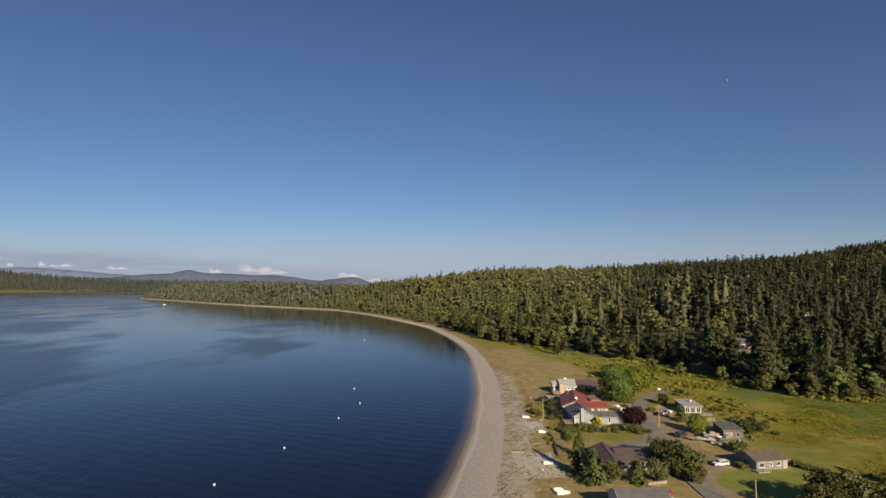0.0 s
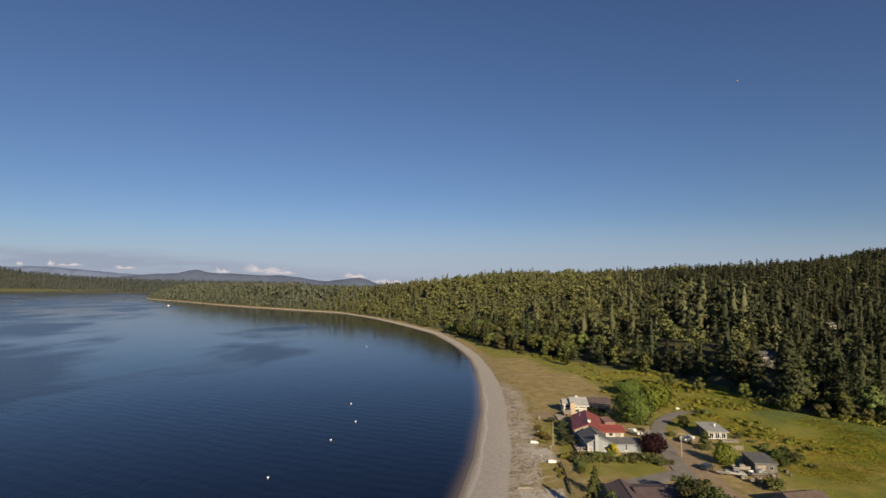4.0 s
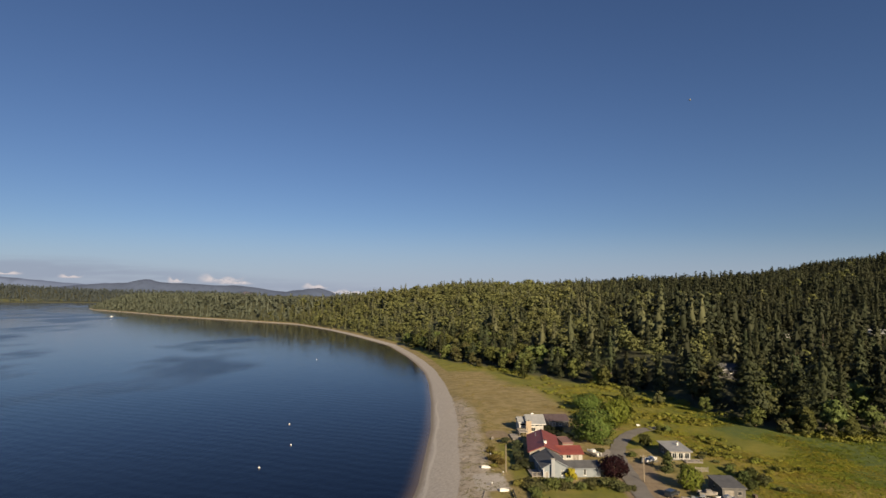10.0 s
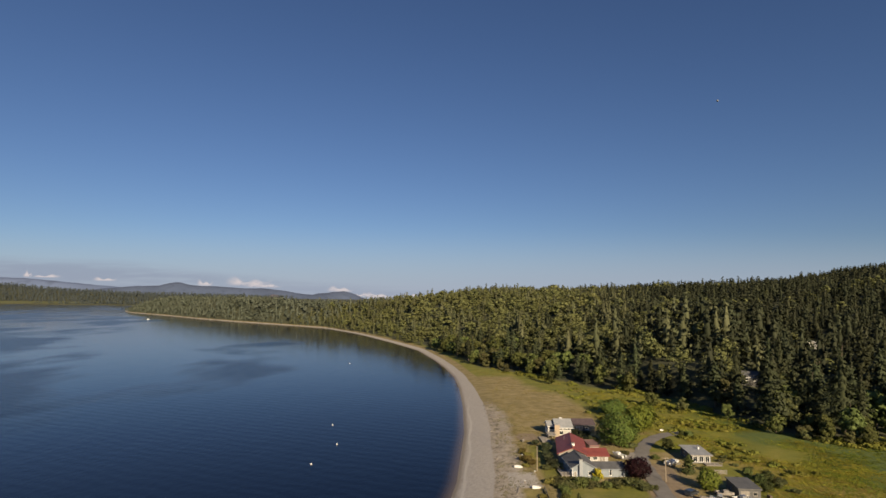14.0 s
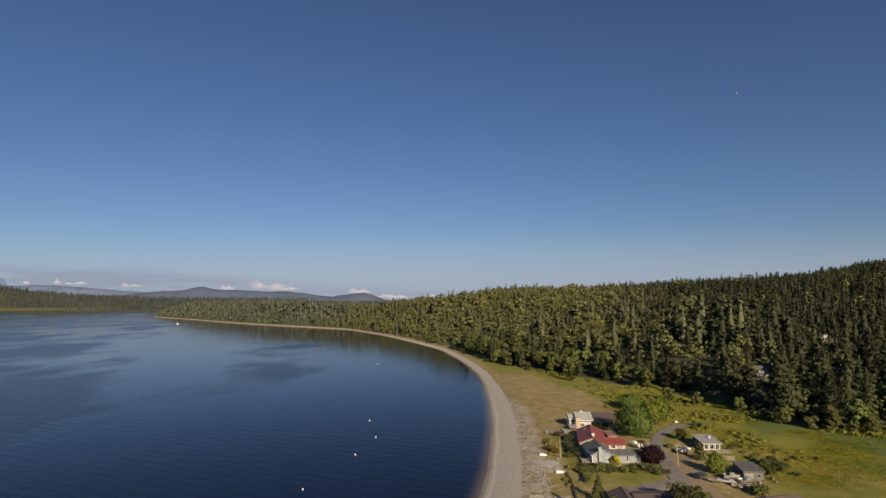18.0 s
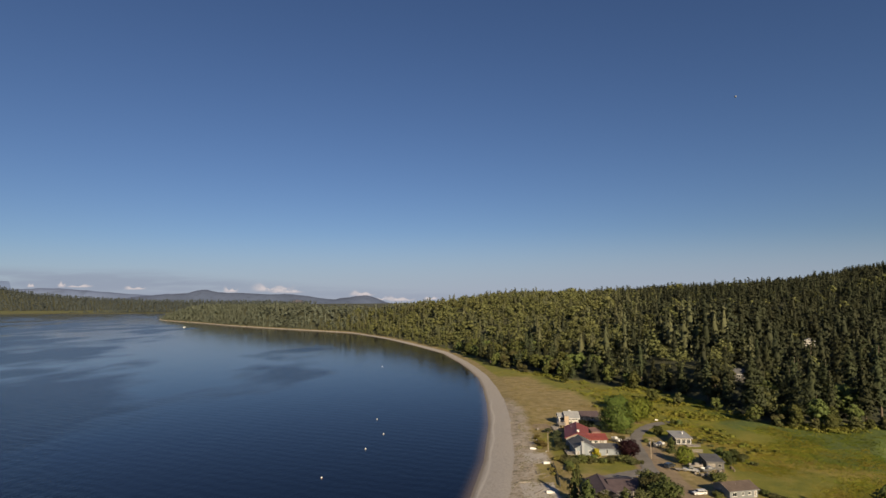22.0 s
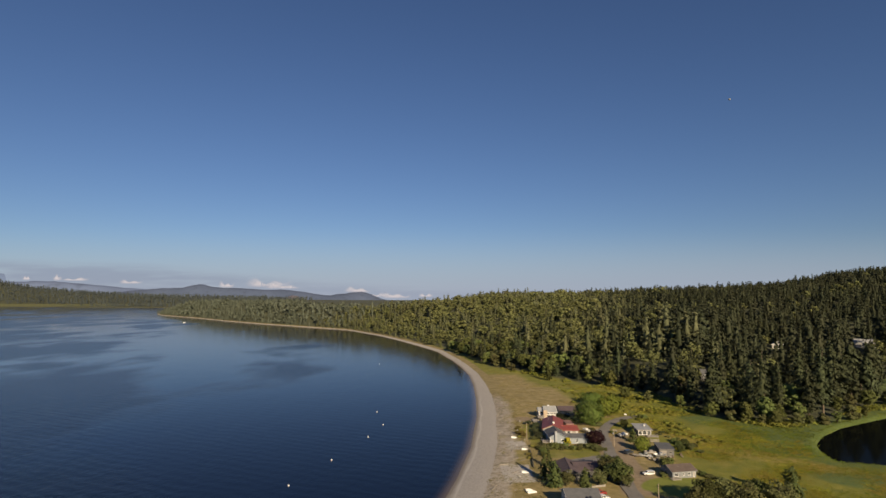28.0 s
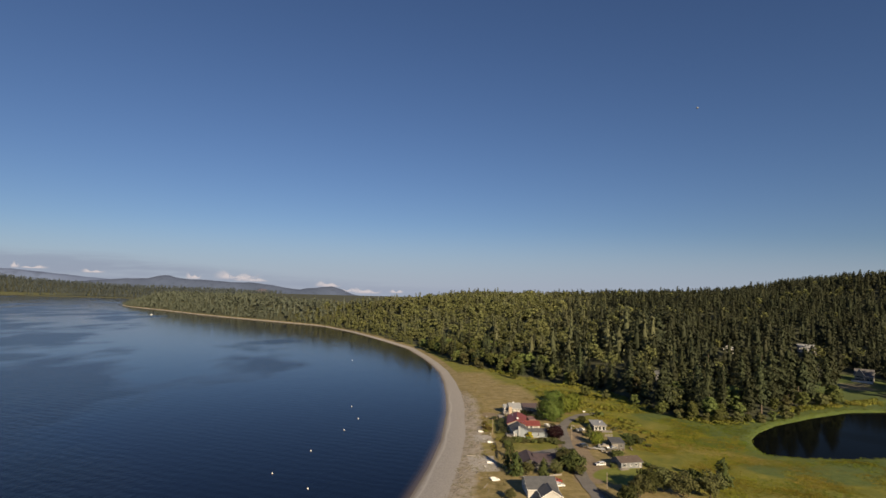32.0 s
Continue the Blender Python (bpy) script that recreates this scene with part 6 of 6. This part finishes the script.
LOGS = [log_mesh(L, r, k) for k, (L, r) in enumerate(((4.0, 0.16), (6.0, 0.2), (2.6, 0.15), (4.4, 0.14), (5.4, 0.2), (1.8, 0.16)))]
for i in range(110):
    y = 122 + 215 * rng.random() ** 1.15
    u = np.interp(y, [120, 200, 330], [17, 14, 11]) + abs(rng.normal()) * (6.0 if y < 260 else 3.0)
    x = float(shore_x(y)) + u
    if x > 36.5 or (27.5 < x < 38 and 207 < y < 226):
        continue
    ob = new("driftwood_log", LOGS[rng.integers(0, 6)])
    ob.matrix_world = pose(x, y, ground_z(x, y) - 0.05, rng.uniform(-4, 4), rng.uniform(-3, 3), 78 + rng.normal() * 40) @ Matrix.Scale(rng.uniform(0.5, 0.95), 4)
    tagged(ob, "bleached driftwood log on the upper beach", "log", "driftwood logs")
# small driftwood, bark and stones, too many to count
dy = 120 + 230 * rng.random(950) ** 1.1
du = np.interp(dy, [120, 200, 330], [15, 12.5, 10.5]) + np.abs(rng.normal(size=950)) * np.interp(dy, [120, 250, 350], [7.0, 5.5, 2.5])
dx = shore_x(dy) + du
keep = (dx < 39) & ~((dx > 28) & (dx < 38) & (dy > 208) & (dy < 224) & (rng.random(950) < 0.8))
dx, dy = dx[keep], dy[keep]
dn = len(dx)
dl, dw, da = rng.uniform(0.1, 1.0, dn) ** 2.2 * 1.5 + 0.08, rng.uniform(0.03, 0.10, dn), rng.uniform(0, 3.14, dn) * 0.6 + 0.7
ex, ey = np.cos(da), np.sin(da)
corner = np.array([(-1, -1, 0), (1, -1, 0), (1, 1, 0), (-1, 1, 0), (-1, 0, 1), (1, 0, 1)], float)
dv = np.zeros((dn, 6, 3))
dv[:, :, 0] = dx[:, None] + corner[None, :, 0] * (dl * ex)[:, None] / 2 - corner[None, :, 1] * (dw * ey)[:, None]
dv[:, :, 1] = dy[:, None] + corner[None, :, 0] * (dl * ey)[:, None] / 2 + corner[None, :, 1] * (dw * ex)[:, None]
dv[:, :, 2] = height(dx, dy)[:, None] + corner[None, :, 2] * (dw * 1.6)[:, None] - 0.02
wedge = np.array([(0, 1, 5), (0, 5, 4), (1, 2, 5), (2, 3, 4), (2, 4, 5), (3, 0, 4)])
FLOTSAM = foliage("bleached flotsam", (0.09, 0.08, 0.065), (0.31, 0.28, 0.235), False, 0.9, 0.2, 0.0)
tagged(new("flotsam", tri_mesh("flotsam", dv.reshape(-1, 3), (wedge[None] + 6 * np.arange(dn)[:, None, None]).reshape(-1, 3), [FLOTSAM])), "pale and dark bits of driftwood strewn on the upper beach", "driftwood", kind="stuff")

# ---- buoys and boats on the water ----
def buoy(x, y, r=0.33):
    b = thing("mooring_buoy", "white round mooring buoy with a red band afloat", "buoy", x, y, 0, 0.0, "mooring buoys")
    bm = bmesh.new()
    bmesh.ops.create_icosphere(bm, subdivisions=2, radius=r)
    bm.transform(Matrix.Translation((0, 0, r * 0.45)) @ Matrix.Diagonal((1, 1, 0.9, 1)))
    part("float", bm, TRIM, b)
    part("band", rod((0, 0, r * 0.02), (0, 0, r * 0.07), r * 1.0, n=16), CAR_RED, b)
    ring = part("mast", rod((0, 0, r * 1.2), (0, 0, r * 1.55), 0.04), STEEL, b)
    part("eye", rod((0, -0.03, r * 1.7), (0, 0.03, r * 1.7), 0.08, n=10), STEEL, ring)


for x, y in ((-39.7, 298.8), (-32.1, 266.5), (-36.4, 240.6), (-46.2, 202.8), (-55.2, 171.8), (-38, 155.4), (-67, 527)):
    buoy(x, y)
far_boat = thing("motor_boat", "small white boat moored off the far point", "boat", -665, 1350, 20, 0.0)
bm = hull(6, 2.2, 1.2)
bm.transform(Matrix.Translation((0, 0, -0.4)))
part("hull", bm, GEL, far_boat)
part("cabin", boxes((-1.6, 1.0, -0.75, 0.75, 0.6, 1.9), bevel=0.2), GEL, far_boat)
part("windscreen", boxes((1.0, 1.06, -0.6, 0.6, 1.2, 1.7)), GLASS, far_boat)

for x, y in ((-2047, 3215),):
    far_house = thing("house", "small pale house on the far wooded shore", "house", x, y, -30, None, "houses on the far shore")
    block(far_house, 0, 0, 13, 10, 4, 3.2, "x", SAND_WALL, ASH, 0.6, {"s": [(2, 1, 2.4, 1.6), (6, 1, 2.4, 1.6), (10.5, 0, 1.2, 2.1, 1)]}, base=-6)

# ---- the distance: hills blued for haze, and low clouds ----
def far_hills(name, label, rows, y, mat):
    """A line of hills with depth: crest heights along x, falling to front and back."""
    xs = np.arange(rows[0][0], rows[-1][0] + 1, 40.0)
    crest = np.interp(xs, [r[0] for r in rows], [r[1] for r in rows])
    crest = crest + np.array([noise.noise((v * 0.008, y * 0.01, 0.0)) * 7 + noise.noise((v * 0.03, y * 0.01, 4.0)) * 3 for v in xs])
    ks = np.linspace(-1, 1, 9)
    X = np.repeat(xs[None, :], 9, 0)
    Y = y + ks[:, None] * 180 + 0 * X + np.array([noise.noise((v * 0.004, 0.0, 8.0)) * 60 for v in xs])[None, :]
    Z = crest[None, :] * (1 - np.abs(ks[:, None]) ** 1.6) - 5
    return tagged(new(name, grid_mesh(name, X, Y, Z, [mat])), label, "hills", kind="structure")


# Aerial haze is put into the hills' base colours, paler with distance.
HILL_HAZE = plain("hazed wooded hills", (0.060, 0.084, 0.148), (0.078, 0.105, 0.178), 0.006, 1.0, grain=6)
RIDGE_HAZE = plain("hazed far ridge", (0.098, 0.136, 0.24), (0.112, 0.152, 0.262), 0.003, 1.0, grain=4)
far_hills("backdrop_hills", "wooded hills beyond the bay, blue-grey with painted haze", [(-2645.0, 86.0), (-2338.0, 123.0), (-2068.0, 135.0), (-2020.0, 150.0), (-1944.0, 160.0), (-1859.0, 143.0), (-1775.0, 138.0), (-1565.0, 124.0), (-1269.0, 118.0), (-1056.0, 91.0), (-928.0, 71.0), (-844.0, 85.0), (-759.0, 100.0), (-673.0, 99.0), (-609.0, 80.0), (-510.0, 37.0), (-201.0, 27.0)], 4250, HILL_HAZE)
far_hills("backdrop_ridge", "distant ridge, pale blue with painted haze", [(-5641.0, 170.0), (-4335.0, 180.0), (-3750.0, 184.0), (-3446.0, 190.0), (-3221.0, 184.0), (-3040.0, 168.0), (-2881.0, 152.0), (-2538.0, 124.0), (-2263.0, 96.0)], 4500, RIDGE_HAZE)
far_hills("backdrop_clearing", "bare brown clearing low on the far hills", [(-1300.0, 20.0), (-1230.0, 58.0), (-1180.0, 74.0), (-1140.0, 70.0), (-1100.0, 22.0)], 4120, plain("bare far slope", (0.115, 0.105, 0.135), (0.15, 0.13, 0.155), 0.01, 1.0, grain=6))
# low cloud and haze: soft sheets far behind the hills, brightness put in as glow
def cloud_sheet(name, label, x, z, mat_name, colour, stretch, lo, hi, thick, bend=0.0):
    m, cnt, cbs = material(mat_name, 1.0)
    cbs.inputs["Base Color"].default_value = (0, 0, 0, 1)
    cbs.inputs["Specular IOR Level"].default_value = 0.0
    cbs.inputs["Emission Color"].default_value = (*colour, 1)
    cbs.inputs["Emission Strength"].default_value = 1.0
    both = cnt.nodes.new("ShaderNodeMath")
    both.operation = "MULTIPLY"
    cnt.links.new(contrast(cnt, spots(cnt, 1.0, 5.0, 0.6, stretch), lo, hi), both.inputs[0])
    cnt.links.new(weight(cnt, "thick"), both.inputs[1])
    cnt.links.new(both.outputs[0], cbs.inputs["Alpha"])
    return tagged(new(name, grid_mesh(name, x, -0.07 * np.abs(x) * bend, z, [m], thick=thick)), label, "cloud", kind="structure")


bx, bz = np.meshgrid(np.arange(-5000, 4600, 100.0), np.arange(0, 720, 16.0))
veil = cloud_sheet("backdrop_haze", "pale blue haze low over the horizon, a self-lit sheet", bx, bz, "haze", (0.232, 0.276, 0.373), (0.0003, 0.0, 0.002), -0.4, 0.3, 0.8 * smooth(0, 1, (700 - bz) / 690), 0.35)
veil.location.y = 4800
bx, bz = np.meshgrid(np.arange(-5200, 1000, 60.0), np.arange(0, 480, 12.0))
crown = np.interp(bx, [-5200, -2600, -1700, -600, 1000], [440, 370, 270, 180, 120])
bank = cloud_sheet("backdrop_cloud_bank", "thin grey-violet bank of low cloud over the horizon", bx, bz, "cloud bank", (0.197, 0.226, 0.296), (0.0011, 0.0, 0.011), 0.3, 0.54, smooth(0, 1, (crown - bz) / 110) * np.interp(bx, [-5200, -2400, -1200, 1000], [0.7, 0.65, 0.5, 0.35]), 0.35)
bank.location.y = 4790
for x, z, w, h in [(-1605.0, 158.0, 372, 64.5), (-1985.0, 149.0, 129, 44.6), (-1484.0, 136.0, 298, 34.7), (-811.0, 105.0, 218, 39.7), (-471.0, 55.0, 248, 39.7), (-204.0, 63.0, 119, 29.8), (-617.0, 63.0, 149, 29.8), (-3508.0, 211.0, 79, 44.6), (-3790.0, 212.0, 69, 29.8), (-3348.0, 204.0, 230, 24.0), (-2846.0, 180.0, 190, 28.0)]:
    bx, bz = np.meshgrid(np.linspace(-0.65, 0.65, 30), np.linspace(-0.4, 1.4, 18))
    dome = 0.55 + 0.45 * np.cos(bx * 9 + x) * np.cos(bx * 4 + z)
    thick = smooth(1.0, 0.35, np.abs(bx) / 0.6) * smooth(1.3, 0.5, bz / dome) * smooth(-0.4, 0.15, bz)
    ob = cloud_sheet("backdrop_cloud", "low white cumulus cloud over the far hills", bx * w * 0.926, bz * h * 0.926, "cumulus", (0.46, 0.412, 0.415), (0.012, 0.0, 0.02), 0.1, 0.5, thick)
    ob.location = (x * 0.926, 4480, 60 + (z - 60) * 0.926)
bm = bmesh.new()
bmesh.ops.create_icosphere(bm, subdivisions=3, radius=8)
me = bpy.data.meshes.new("moon")
bm.to_mesh(me)
bm.free()
MOON = plain("moon", (0.16, 0.18, 0.2), (0.24, 0.26, 0.28), 0.1, 1.0)
me.materials.append(MOON)
ob = new("moon", me)
ob.location = (2045.9, 3869.4, 1493.3)
tagged(ob, "pale daytime half moon in the blue sky", "moon", kind="structure")
